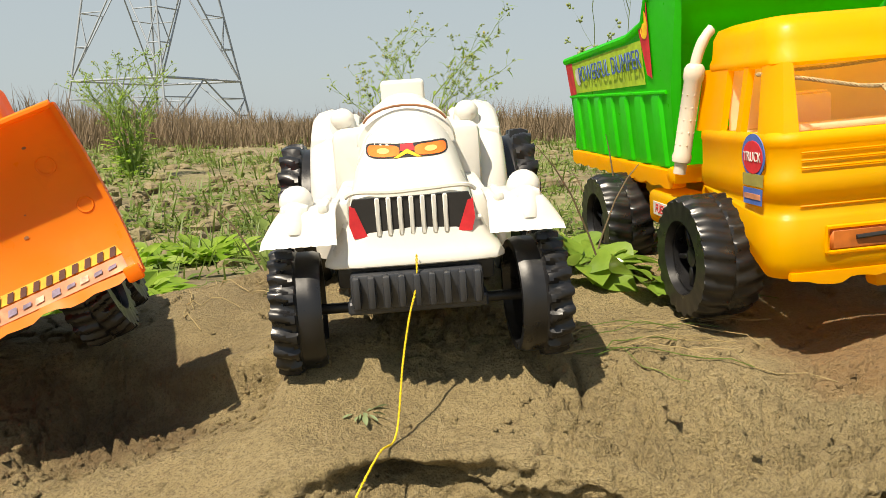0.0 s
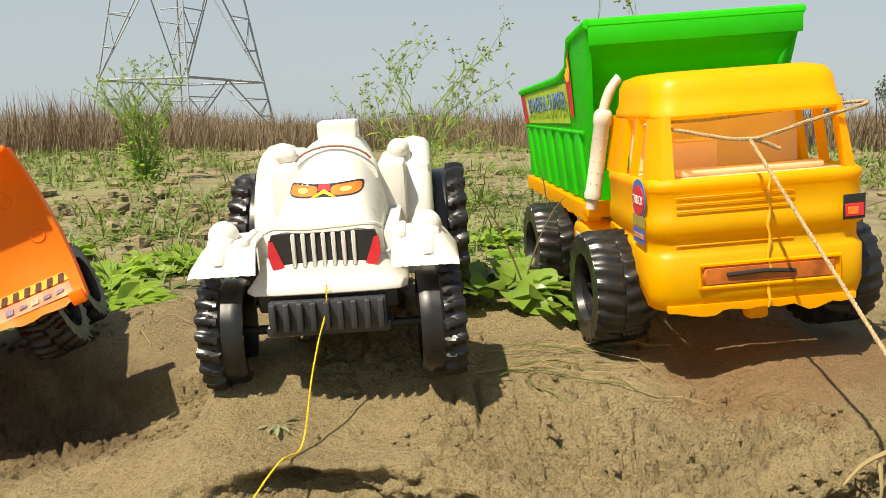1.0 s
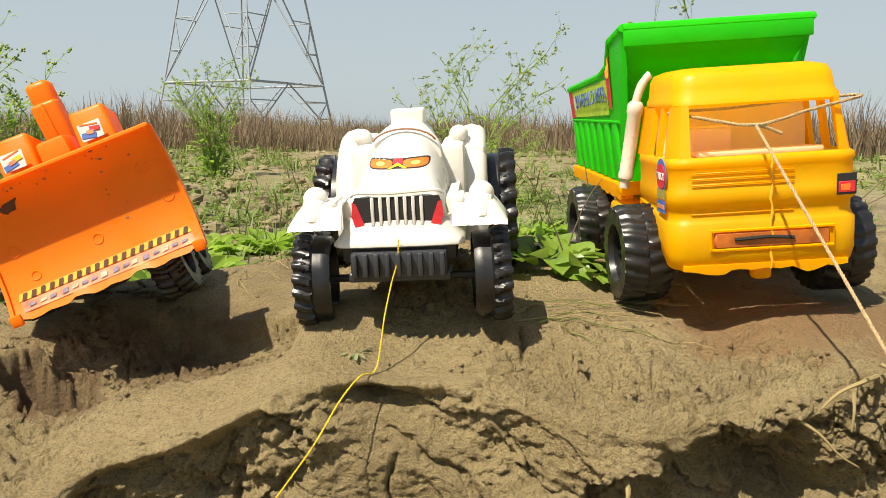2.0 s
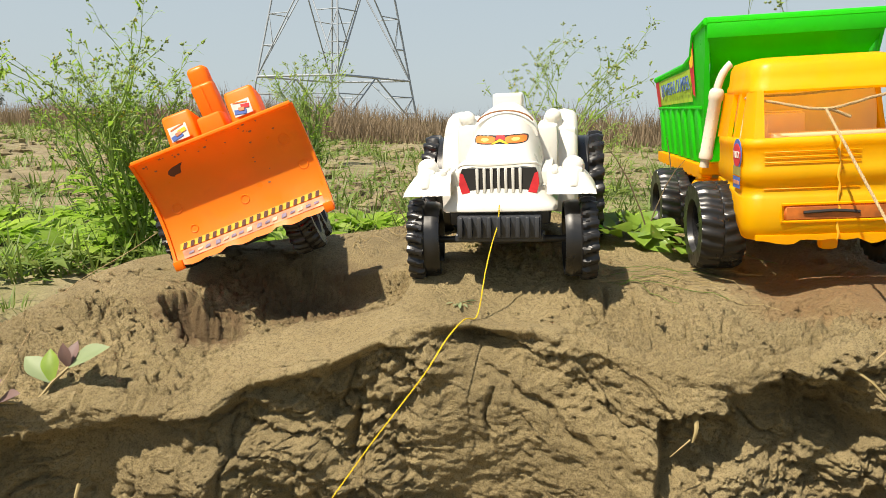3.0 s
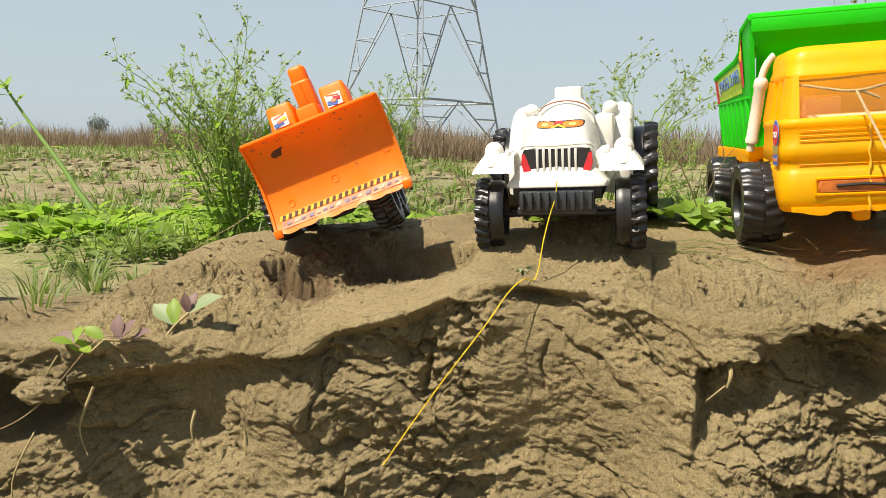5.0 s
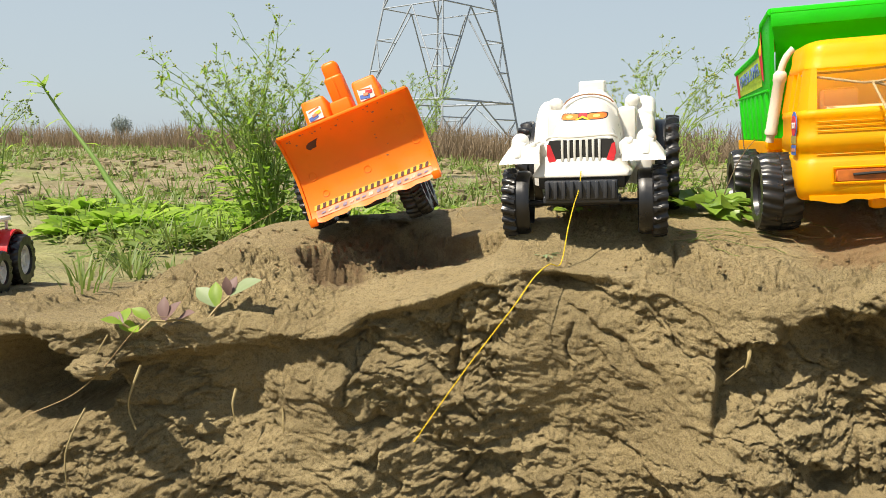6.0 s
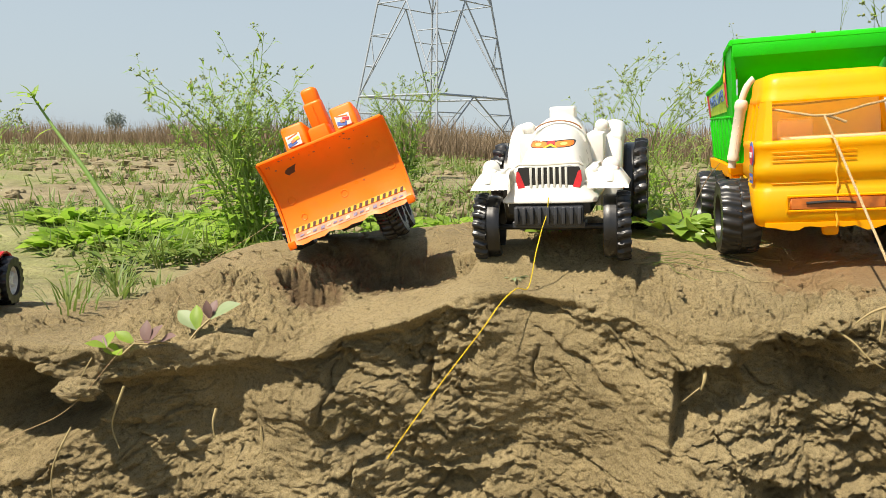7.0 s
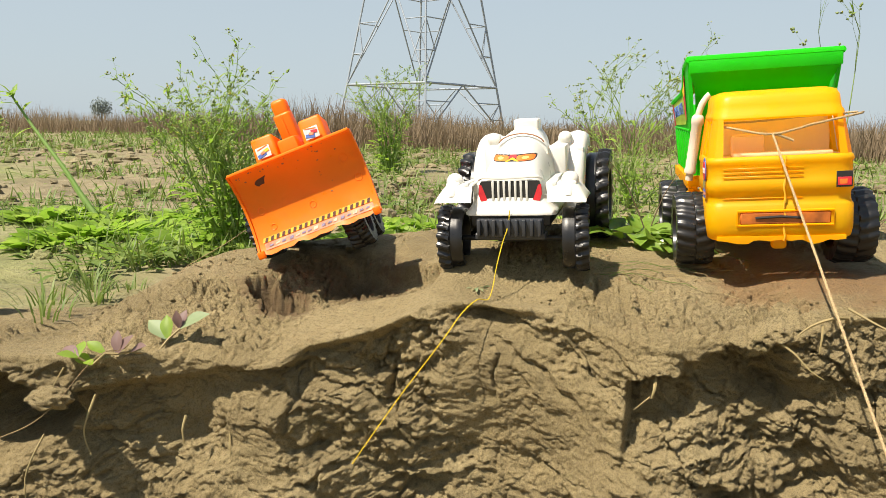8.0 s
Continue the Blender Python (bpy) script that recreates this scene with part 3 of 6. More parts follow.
INK_LIME = plain("yellow_green_sticker_print", (0.42, 0.60, 0.03), 0.65)
GLUE = plain("dried_brown_glue", (0.28, 0.12, 0.05), 0.4)
YARN = plain("yellow_cotton_string", (0.75, 0.55, 0.02), 0.8, 0, 0.35, 900)
TWINE = plain("beige_jute_twine", (0.40, 0.285, 0.15), 0.9, 0, 0.4, 700)
DRY = leafy("dry_straw", (0.42, 0.32, 0.15), (0.30, 0.24, 0.10), 0.7, 0.2)


def arch(w, z0, z1, y, n=26, power=2.8, flare=0.0):
    """A cross-section, flat below and rounded above, standing at y."""
    out = []
    h = z1 - z0
    for k in range(n + 1):
        a = math.pi * k / n
        c, s = math.cos(a), math.sin(a)
        out.append((w * math.copysign(abs(c) ** (2 / power), c) * (1 + flare * (1 - s)), y, z0 + h * abs(s) ** (2 / power)))
    return out


def tyre_mesh(R, w, lugs, lug_h, side, full=False, hub=0.62, rounding=0.12):
    """A hollow moulded tyre in one skin; its lugs stand on the outer half (side: +1 or -1 in x), or across it."""
    e = rounding * w
    tread = [-1, -0.96, -0.72, -0.48, -0.24, -0.06, 0.0, 0.06, 0.24, 0.48, 0.72, 0.96, 1]
    prof = [(R * hub, -w / 2 + 0.004, 0), (R * (hub + 0.03), -w / 2, 0), (R - e * 1.6, -w / 2, 0)]
    prof += [(R - 0.5 * e * max(0.0, abs(k) - 0.72) / 0.28, k * w / 2, 1) for k in tread]
    prof += [(R - e * 1.6, w / 2, 0), (R * (hub + 0.03), w / 2, 0), (R * hub, w / 2 - 0.004, 0), (R * hub, 0, 0), (R * hub, -w / 2 + 0.004, 0)]
    per = 8
    n = lugs * per
    sections = []
    for r, x, t in prof:
        ring, k = [], x / (w / 2)
        for j in range(n):
            ph = j / per + (0.45 * abs(k) + (0.5 if k > 0 else 0) if full else 0.35 * side * k)
            ph -= math.floor(ph)
            on = min(1.0, max(0.0, (0.30 - abs(ph - 0.5)) / 0.10))
            if full:
                h = lug_h * on * (0.0 if abs(k) < 0.02 else 1.0) if t else 0.0
            else:
                h = lug_h * 1.25 * on * (1.0 if k * side > 0.05 else 0.0) if t else 0.0
                h += 0.0009 if t and abs(k) < 0.03 else 0.0
            a = 2 * math.pi * j / n
            ring.append((x + (math.copysign(0.25 * h, x) if abs(k) > 0.9 else 0.0), (r + h) * math.cos(a), (r + h) * math.sin(a)))
        sections.append(ring)
    return loft(sections, False)


def hub_mesh(r, depth, spokes, x):
    """A dished rim with spokes and a round boss, facing +x or -x by the sign of x."""
    s = 1 if x > 0 else -1
    bms = [lathe([(r, x * 0.3), (r, x), (r * 0.93, x), (r * 0.90, x - s * depth), (r * 0.3, x - s * depth), (r * 0.28, x - s * depth * 0.2), (r * 0.1, x - s * depth * 0.1), (0.0002, x - s * depth * 0.1)], 32)]
    for k in range(spokes):
        bms.append(turned(box((depth, r * 0.16, r * 0.6), (x - s * depth * 0.7, 0, r * 0.58), 0.0008, 1), Matrix.Rotation(2 * math.pi * k / spokes, 4, "X")))
    return join(*bms)


def wheel(parent, x, y, z, R, w, lugs, lug_h, full=False, spokes=5, hub=0.62, yaw=0, rim=None, label=""):
    side = 1 if x > 0 else -1
    wh = part("wheel", hub_mesh(R * hub * 0.99, w * 0.3, spokes, side * w * 0.36), rim or BLACK, parent, label)
    wh.matrix_basis = pose(x, y, z, 7 * x * 1000, 0, yaw)
    part("tyre", tyre_mesh(R, w, lugs, lug_h, side, full, hub), BLACK, wh)
    return wh


# ---- white toy tractor ----
def toy_tractor(m):
    t = thing("toy_tractor", m, "white plastic toy tractor with black lugged wheels on dry mud", "toy tractor", "toy vehicles on the bank")
    # bonnet
    body = loft([arch(0.0285, 0.055, 0.0855, -0.0105, 30, 4.5), arch(0.0292, 0.055, 0.0875, -0.0095, 30, 4.0), arch(0.0300, 0.055, 0.0925, -0.0060, 30, 3.2), arch(0.0305, 0.055, 0.0985, 0.001, 30, 2.9),
                 arch(0.0305, 0.055, 0.105, 0.012, 30, 2.7), arch(0.0305, 0.055, 0.1115, 0.028, 30, 2.6), arch(0.0305, 0.055, 0.116, 0.048, 30, 2.5), arch(0.0310, 0.055, 0.1175, 0.068, 30, 2.5), arch(0.0310, 0.055, 0.1175, 0.10, 30, 2.5)])
    probe = body.copy()
    bonnet = part("bonnet", body, WHITE, t, "", 50)
    lip = tube(curve_points([(-0.0295, -0.0065, 0.084), (-0.024, -0.0118, 0.0868), (-0.008, -0.0128, 0.0862), (0.008, -0.0128, 0.0868), (0.024, -0.0118, 0.0872), (0.0295, -0.0065, 0.084)], 6), 0.0011, 6)
    part("bonnet_rim", lip, WHITE, bonnet)
    # apron below the grille, flaring out
    apron = loft([[(sx * w, y, z) for sx, y in ((-1, 0.09), (-1, f + 0.006), (-0.9, f + 0.001), (-0.6, f - 0.0005), (0, f - 0.001), (0.6, f - 0.0005), (0.9, f + 0.001), (1, f + 0.006), (1, 0.09))]
                  for w, f, z in ((0.0405, -0.0168, 0.0530), (0.0412, -0.0178, 0.0537), (0.0412, -0.0178, 0.0555), (0.0390, -0.0160, 0.0580), (0.0362, -0.0140, 0.0620), (0.0340, -0.0126, 0.0660), (0.0325, -0.0112, 0.070))])
    part("front_apron", apron, WHITE, t, "", 50)
    for sx in (-1, 1):
        part("side_panel", box((0.008, 0.085, 0.026), (sx * 0.0335, 0.046, 0.067), 0.002, 2), WHITE, t)
    # grille: dark panel, red corners, white bars
    face = [(-0.0262, 0.0836), (0.0262, 0.0836), (0.0275, 0.0800), (0.0262, 0.0664), (-0.0262, 0.0664), (-0.0275, 0.0800)]
    grille = part("grille", prism(face, -0.0124, -0.0098), INK_BLACK, t, "black grille with white bars and red corners")
    for sx in (-1, 1):
        part("corner_patch", prism([(sx * 0.0279, 0.0806), (sx * 0.0255, 0.0800), (sx * 0.0205, 0.0662), (sx * 0.0268, 0.0658), (sx * 0.0285, 0.072)][::sx], -0.0128, -0.0100), INK_RED, grille)
    for k in range(7):
        part("grille_bar", box((0.0021, 0.0016, 0.0178), (-0.0153 + 0.0051 * k, -0.0129, 0.0750), 0.0005, 1), WHITE, grille)
    # headlight sticker on the bonnet
    pair = part("headlight_sticker", join(sticker(oval(-0.0108, 0.1022, 0.0092, 0.0030, 22, 3.2), probe, 0.0004), sticker(oval(0.0108, 0.1022, 0.0092, 0.0030, 22, 3.2), probe, 0.0004), sticker([(-0.006, 0.0994), (0.006, 0.0994), (0.006, 0.1050), (-0.006, 0.1050)], probe, 0.0004)), INK_BLACK, t, "printed sticker of two orange headlights")
    for sx in (-1, 1):
        part("printed_lamp", sticker(oval(sx * 0.0113, 0.1022, 0.0078, 0.0023, 20, 3.2), probe, 0.0007), INK_ORANGE, pair)
        part("lamp_centre", sticker(oval(sx * 0.0113, 0.1023, 0.0030, 0.0012, 14), probe, 0.0010, 1), INK_AMBER, pair)
    part("printed_badge", sticker([(-0.0034, 0.1020), (0.0034, 0.1020), (0.0030, 0.1048), (-0.0030, 0.1048)], probe, 0.0008, 1), INK_RED, pair)
    part("chevron", sticker([(-0.0066, 0.0994), (-0.0045, 0.0994), (0, 0.1010), (0.0045, 0.0994), (0.0066, 0.0994), (0, 0.1028)], probe, 0.0009, 1), INK_YELLOW, pair)
    # cowl dome, glue line and stub of the seat tower
    cowl = loft([arch(0.0255, 0.100, 0.116, 0.058, 26, 2.2), arch(0.0265, 0.100, 0.1200, 0.061, 26, 2.2), arch(0.0262, 0.100, 0.1225, 0.066, 26, 2.2), arch(0.0240, 0.100, 0.1245, 0.074, 26, 2.2), arch(0.0210, 0.100, 0.1255, 0.084, 26, 2.2), arch(0.020, 0.100, 0.1255, 0.112, 26, 2.2)])
    part("cowl", cowl, WHITE, t, "", 45)
    part("glue_line", tube([(0.0225 * math.cos(a), 0.0575 - 0.001 * math.sin(3 * a), 0.1095 + 0.0108 * math.sin(a)) for a in [0.25 + 0.264 * k for k in range(11)]], 0.0007, 5), GLUE, bonnet, "brown line of dried glue")
    stub = box((0.0245, 0.020, 0.022), (0, 0.098, 0.1215), 0.002, 3)
    for v in stub.verts:
        if v.co.z > 0.128 and abs(v.co.x) < 0.010 and 0.090 < v.co.y < 0.106:
            v.co.z -= 0.004
    part("seat_tower", stub, WHITE, t)
    # rear mudguards: tall rounded arches with a lamp dome on top
    for sx in (-1, 1):
        arc = []
        for k in range(15):
            a = math.radians(-14 + 120 * k / 14)
            arc.append((0.142 - 0.060 * math.cos(a), 0.051 + 0.060 * math.sin(a)))
        secs = []
        for y, z in arc:
            d = Vector((0, y - 0.142, z - 0.051)).normalized()
            secs.append([Vector((sx * (0.0455 + ox), y, z)) + d * oz for ox, oz in ((-0.0175, -0.003), (-0.0175, -0.0005), (-0.015, 0.0015), (-0.009, 0.0015), (-0.0075, 0.0035), (0.0, 0.0055), (0.0075, 0.0035), (0.0105, 0.0005), (0.0115, -0.0045), (0.0115, -0.011), (0.0095, -0.011), (0.0085, -0.004))])
        guard = part("rear_mudguard", loft(secs), WHITE, t, "", 42)
        part("lamp_dome", join(dome(0.0072, (sx * 0.0365, 0.108, 0.1115), (1, 1, 0.95)), box((0.015, 0.016, 0.03), (sx * 0.0365, 0.112, 0.097), 0.003, 2)), WHITE, guard)
        part("inner_wall", box((0.018, 0.075, 0.052), (sx * 0.0320, 0.112, 0.081), 0.004, 2), WHITE, guard)
        part("front_wall", box((0.027, 0.012, 0.050), (sx * 0.0420, 0.106, 0.0775), 0.0025, 2), WHITE, guard)
        part("post", loft([[(sx * 0.0345 + 0.0055 * math.cos(a), 0.094 + 0.0055 * math.sin(a), z) for a in [k * math.pi / 7 for k in range(14)]] for z in (0.080, 0.099, 0.1005)]), WHITE, guard)
        # front mudguard over each wheel: a thin bent shell with a rounded hump
        sh = []
        for k in range(19):
            x = 0.034 + 0.0340 * k / 18
            top = 0.0812 - 0.0115 * max(0.0, (x - 0.0575) / 0.0100) ** 1.4
            low = 0.0660 + 0.0002 * math.sin(x * 1300 + sx) - 0.0012 * max(0.0, (x - 0.066) / 0.005)
            h, wall = top - low, 0.0014
            sh.append([(sx * x, y, z) for y, z in ((-0.0222, low), (-0.0208, low + 0.10 * h), (-0.0185, low + 0.45 * h), (-0.0150, low + 0.85 * h), (-0.0115, top - 0.0005), (-0.006, top), (0.012, top), (0.019, top - 0.2 * h), (0.023, low + 0.3 * h),
                                                   (0.0215, low + 0.3 * h), (0.0175, top - 0.2 * h - wall), (0.012, top - wall), (-0.006, top - wall), (-0.0105, top - 0.0005 - wall), (-0.0138, low + 0.80 * h), (-0.0172, low + 0.42 * h), (-0.0205, low))])
        fg = part("front_mudguard", loft(sh), WHITE, t, "thin white mudguard with a jagged cut edge", 42)
        part("hump", join(dome(0.0080, (sx * 0.0525, -0.002, 0.0825), (1, 1.1, 1.0)), box((0.0140, 0.019, 0.008), (sx * 0.0525, -0.004, 0.0790), 0.003, 2)), WHITE, fg)
        part("hump_rib", tube(curve_points([(sx * 0.0525, -0.001, 0.0800), (sx * 0.0525, -0.0080, 0.0790), (sx * 0.0525, -0.0125, 0.0745), (sx * 0.0525, -0.0160, 0.0690)], 4), [0.0060, 0.0060, 0.0060, 0.0060, 0.0060, 0.0060, 0.0059, 0.0058, 0.0057, 0.0056, 0.0054, 0.0052, 0.0048], 12), WHITE, fg)
        part("hump_rib", box((0.005, 0.028, 0.006), (sx * 0.0395, -0.001, 0.0800), 0.002, 2), WHITE, fg)
    # black chassis and ribbed bumper
    chassis = join(box((0.072, 0.10, 0.014), (0, 0.036, 0.050), 0.002, 2), box((0.050, 0.15, 0.018), (0, 0.08, 0.040), 0.002, 2), box((0.030, 0.012, 0.012), (0.0, 0.0, 0.033), 0.002, 1))
    part("chassis", chassis, CHASSIS, t)
    bumper = part("front_bumper", join(box((0.0600, 0.012, 0.0165), (0, -0.0155, 0.0425), 0.0015, 2), box((0.064, 0.014, 0.006), (0, -0.012, 0.0345), 0.001, 1)), BUMPER, t, "ribbed black bumper", 35)
    for k in range(9):
        part("bumper_rib", box((0.0034, 0.0065, 0.0150), (-0.0272 + 0.0068 * k, -0.0222, 0.0430), 0.0012, 2), BUMPER, bumper)
    part("front_axle", join(turned(lathe([(0.0002, -0.056), (0.0026, -0.056), (0.0026, 0.056), (0.0002, 0.056)], 12), pose(0, 0.002, 0.0295))), CHASSIS, t)
    part("rear_axle", join(turned(lathe([(0.0002, -0.066), (0.004, -0.066), (0.004, 0.066), (0.0002, 0.066)], 12), pose(0, 0.150, 0.047))), CHASSIS, t)
    for sx in (-1, 1):
        wheel(t, sx * 0.0565, 0.002, 0.0298, 0.0280, 0.0225, 20, 0.0022, False, 5, 0.80, 4)
        wheel(t, sx * 0.0660, 0.150, 0.0475, 0.0440, 0.0245, 20, 0.0032, False, 5, 0.60)
    return t


# ---- yellow and green dumper truck ----
def toy_truck(m):
    t = thing("toy_dumper_truck", m, "toy dumper truck with yellow cab, green tipping body and black wheels", "toy truck", "toy vehicles on the bank")
    # cab shell: outer rounded box profile, open windows cut by building it from bands
    W2 = 0.0575

    def ring(y_front, y_back, w, z, r=0.012, n=5):
        pts = []
        for cx, cy, a0 in ((w - r, y_back - r, 0), (-w + r, y_back - r, 90), (-w + r, y_front + r, 180), (w - r, y_front + r, 270)):
            for k in range(n):
                a = math.radians(a0 + 90 * k / (n - 1))
                pts.append((cx + r * math.cos(a), cy + r * math.sin(a), z))
        return pts

    lower = loft([ring(-0.0545, 0.034, W2 - 0.004, 0.0300), ring(-0.0575, 0.034, W2 - 0.001, 0.0325), ring(-0.0600, 0.034, W2, 0.040), ring(-0.0600, 0.034, W2, 0.0590), ring(-0.0585, 0.034, W2 - 0.001, 0.0605), ring(-0.0572, 0.034, W2 - 0.0015, 0.063), ring(-0.0570, 0.034, W2 - 0.0015, 0.0690),
                  ring(-0.0595, 0.034, W2, 0.0715), ring(-0.0595, 0.034, W2, 0.0790), ring(-0.0580, 0.034, W2 - 0.0008, 0.081), ring(-0.0580, 0.034, W2 - 0.0008, 0.0935), ring(-0.0592, 0.034, W2, 0.0955), ring(-0.0585, 0.034, W2 - 0.0005, 0.0985), ring(-0.0560, 0.034, W2 - 0.002, 0.1000)], cap=False)
    # wheel arches: the cab's sides are lifted over the front wheels
    for v in lower.verts:
        if v.co.z < 0.075 and -0.040 < v.co.y < 0.040 and abs(v.co.x) > W2 - 0.012:
            a = max(0.0, 1 - (v.co.y / 0.041) ** 2)
            v.co.z = max(v.co.z, 0.030 + 0.046 * math.sqrt(a))
    cab = part("cab", lower, YELLOW, t, "glossy yellow moulded cab with rounded corners", 50)
    # lower edge of the front, cut wavy
    wave = [(-0.050, 0.034)] + [(-0.050 + 0.1 * k / 24, 0.0305 - 0.0010 * abs(math.sin(k * 0.78)) ** 3 - (0.0028 if k in (4, 5, 18, 19) else 0) - (0.0018 if k in (3, 6, 17, 20) else 0)) for k in range(25)] + [(0.050, 0.034)]
    part("lower_lip", prism(wave, -0.0592, -0.0560), YELLOW, cab)
    # front air slot, its shaded opening painted as an orange-brown strip, and panel lines
    slot = part("air_slot", box((0.070, 0.003, 0.0105), (0.003, -0.0600, 0.0490), 0.0012, 1), plain("dark_slot", (0.42, 0.11, 0.012), 0.6, 0, 0.6, 60), cab, "orange-brown strip painted as the dark open slot in the bumper")
    part("slot_rim", tube([(-0.034, -0.0612, 0.0432), (0.040, -0.0612, 0.0432), (0.040, -0.0612, 0.0552), (-0.034, -0.0612, 0.0552), (-0.034, -0.0612, 0.0432)], 0.0010, 5), YELLOW, slot)
    part("tow_rod", tube([(-0.02, -0.0618, 0.0495), (0.0, -0.0625, 0.0505), (0.016, -0.0618, 0.0490)], 0.0011, 6), CHASSIS, slot)
    for z in (0.0835, 0.0870, 0.0905, 0.0655):
        part("front_groove", box((0.062, 0.0006, 0.0010), (-0.014, -0.0588 if z > 0.07 else -0.0577, z), 0.0004, 1), YELLOW, cab)
    seam = [(0.0025 + 0.0007 * math.sin(k * 1.7), -0.0605 - 0.0004 * (k % 2), 0.030 + 0.0695 * k / 16) for k in range(17)]
    part("melted_seam", tube(seam, [0.0005 + 0.0008 * math.sin(k * 2.1) ** 4 for k in range(17)], 6), plastic("pale_yellow_weld", (0.95, 0.58, 0.05), soil=0.1, rough=0.25, glow=0.3), cab, "lumpy melted seam down the middle")
    # window band: pillars, roof
    roof = loft([ring(-0.0480, 0.034, W2 - 0.007, 0.1300), ring(-0.0500, 0.034, W2 - 0.006, 0.1315), ring(-0.0490, 0.034, W2 - 0.006, 0.1345), ring(-0.0465, 0.034, W2 - 0.0075, 0.1375), ring(-0.0455, 0.034, W2 - 0.008, 0.1420), ring(-0.0440, 0.034, W2 - 0.0085, 0.1475), ring(-0.0405, 0.032, W2 - 0.0105, 0.1520), ring(-0.0320, 0.028, W2 - 0.017, 0.1542)], cap=False)
    roof.verts.ensure_lookup_table()
    roof.faces.new(roof.verts[-20:])
    part("roof", roof, YELLOW, cab, "", 45)
    for sx in (-1, 1):
        part("front_pillar", loft([[(sx * (W2 - 0.013), -0.0565, 0.099), (sx * (W2 - 0.0065), -0.0545, 0.099), (sx * (W2 - 0.0015), -0.046, 0.099), (sx * (W2 - 0.0015), -0.0390, 0.099), (sx * (W2 - 0.006), -0.0390, 0.099), (sx * (W2 - 0.011), -0.052, 0.099)],
                                  [(sx * (W2 - 0.014), -0.0490, 0.132), (sx * (W2 - 0.010), -0.0475, 0.132), (sx * (W2 - 0.0065), -0.040, 0.132), (sx * (W2 - 0.0065), -0.0345, 0.132), (sx * (W2 - 0.010), -0.0345, 0.132), (sx * (W2 - 0.013), -0.045, 0.132)]]), YELLOW, cab)
        for y0, y1 in ((-0.021, -0.016), (0.002, 0.034)):
            part("side_pillar", loft([[(sx * (W2 - 0.0015), y0, 0.099), (sx * (W2 - 0.0015), y1, 0.099), (sx * (W2 - 0.005), y1, 0.099), (sx * (W2 - 0.005), y0, 0.099)], [(sx * (W2 - 0.0065), y0, 0.132), (sx * (W2 - 0.0065), y1, 0.132), (sx * (W2 - 0.010), y1, 0.132), (sx * (W2 - 0.010), y0, 0.132)]]), YELLOW, cab)
    part("rear_wall", box((0.100, 0.002, 0.034), (0, 0.004, 0.116), 0.0005, 1), PEACH, cab, "pale translucent rear wall of the cab")
    part("cab_floor", box((0.108, 0.082, 0.002), (0, -0.012, 0.0975), 0.0005, 1), PEACH, cab)
    part("seat", join(box((0.026, 0.016, 0.018), (-0.020, -0.012, 0.107), 0.002, 2), *[box((0.022, 0.0012, 0.0012), (-0.020, -0.018 + 0.004 * k, 0.1165), 0.0004, 1) for k in range(4)]), PEACH, cab)
    part("dashboard", box((0.080, 0.008, 0.004), (0.004, -0.034, 0.1005), 0.0015, 2), PEACH, cab)
    # rope eye glue, stickers
    for sx, ink in ((1, INK_RED),):
        b = part("corner_sticker", box((0.0125, 0.0006, 0.0130), (0.0475, -0.0602, 0.0795), 0.0002, 1, pose(0, 0, 0, 0, 0, 6)), INK_BLACK, cab, "small dark red corner sticker")
        part("sticker_print", box((0.0105, 0.0006, 0.0066), (0.0475, -0.0606, 0.0778), 0.0002, 1, pose(0, 0, 0, 0, 0, 6)), INK_RED, b)
        part("sticker_glow", box((0.0060, 0.0006, 0.0040), (0.0465, -0.0609, 0.0775), 0.0002, 1, pose(0, 0, 0, 0, 0, 6)), INK_ORANGE, b)
    side = -W2 - 0.0006
    tr = part("door_sticker", prism(oval(-0.0385, 0.0890, 0.0115, 0.0108, 20), side, side + 0.0005, "x"), INK_BLUE, cab, "oval red door sticker with white letters")
    part("sticker_red", prism(oval(-0.0385, 0.0885, 0.0100, 0.0080, 20), side - 0.0003, side, "x"), INK_RED, tr)
    part("sticker_band", prism([(-0.0490, 0.0805), (-0.0280, 0.0805), (-0.0280, 0.0745), (-0.0485, 0.0745)], side - 0.0002, side, "x"), plain("olive_sticker_print", (0.30, 0.26, 0.06), 0.65), tr)
    part("sticker_foot", prism([(-0.0480, 0.0735), (-0.0285, 0.0735), (-0.0285, 0.0655), (-0.0470, 0.0655)], side - 0.0002, side, "x"), INK_BLUE, tr)
    facing_left = Matrix(((0, 0, -1, 0), (-1, 0, 0, 0), (0, 1, 0, 0), (0, 0, 0, 1)))
    letters("TRUCK", 0.0048, INK_WHITE, tr, Matrix.Translation((side - 0.0005, -0.0385, 0.0885)) @ facing_left, 0.80)
    part("sticker_words", box((0.0004, 0.0160, 0.0026), (side - 0.0003, -0.0380, 0.0695), 0, 1), INK_PINK, tr)
    # exhaust stack
    st = part("exhaust_pipe", join(turned(lathe([(0.0002, -0.034), (0.0042, -0.034), (0.0042, -0.028), (0.0062, -0.027), (0.0066, -0.024), (0.0058, -0.022), (0.0058, 0.018), (0.0068, 0.020), (0.0068, 0.025), (0.0055, 0.027), (0.0042, 0.028), (0.0002, 0.028)], 20), pose(0, 0, 0, 0, -90, 0))), CREAM, t, "cream ribbed exhaust stack with bent pipe")
    st.matrix_basis = pose(-0.0610, 0.033, 0.1085, 6, 8, 0) @ Matrix.Diagonal((0.84, 0.84, 1, 1))
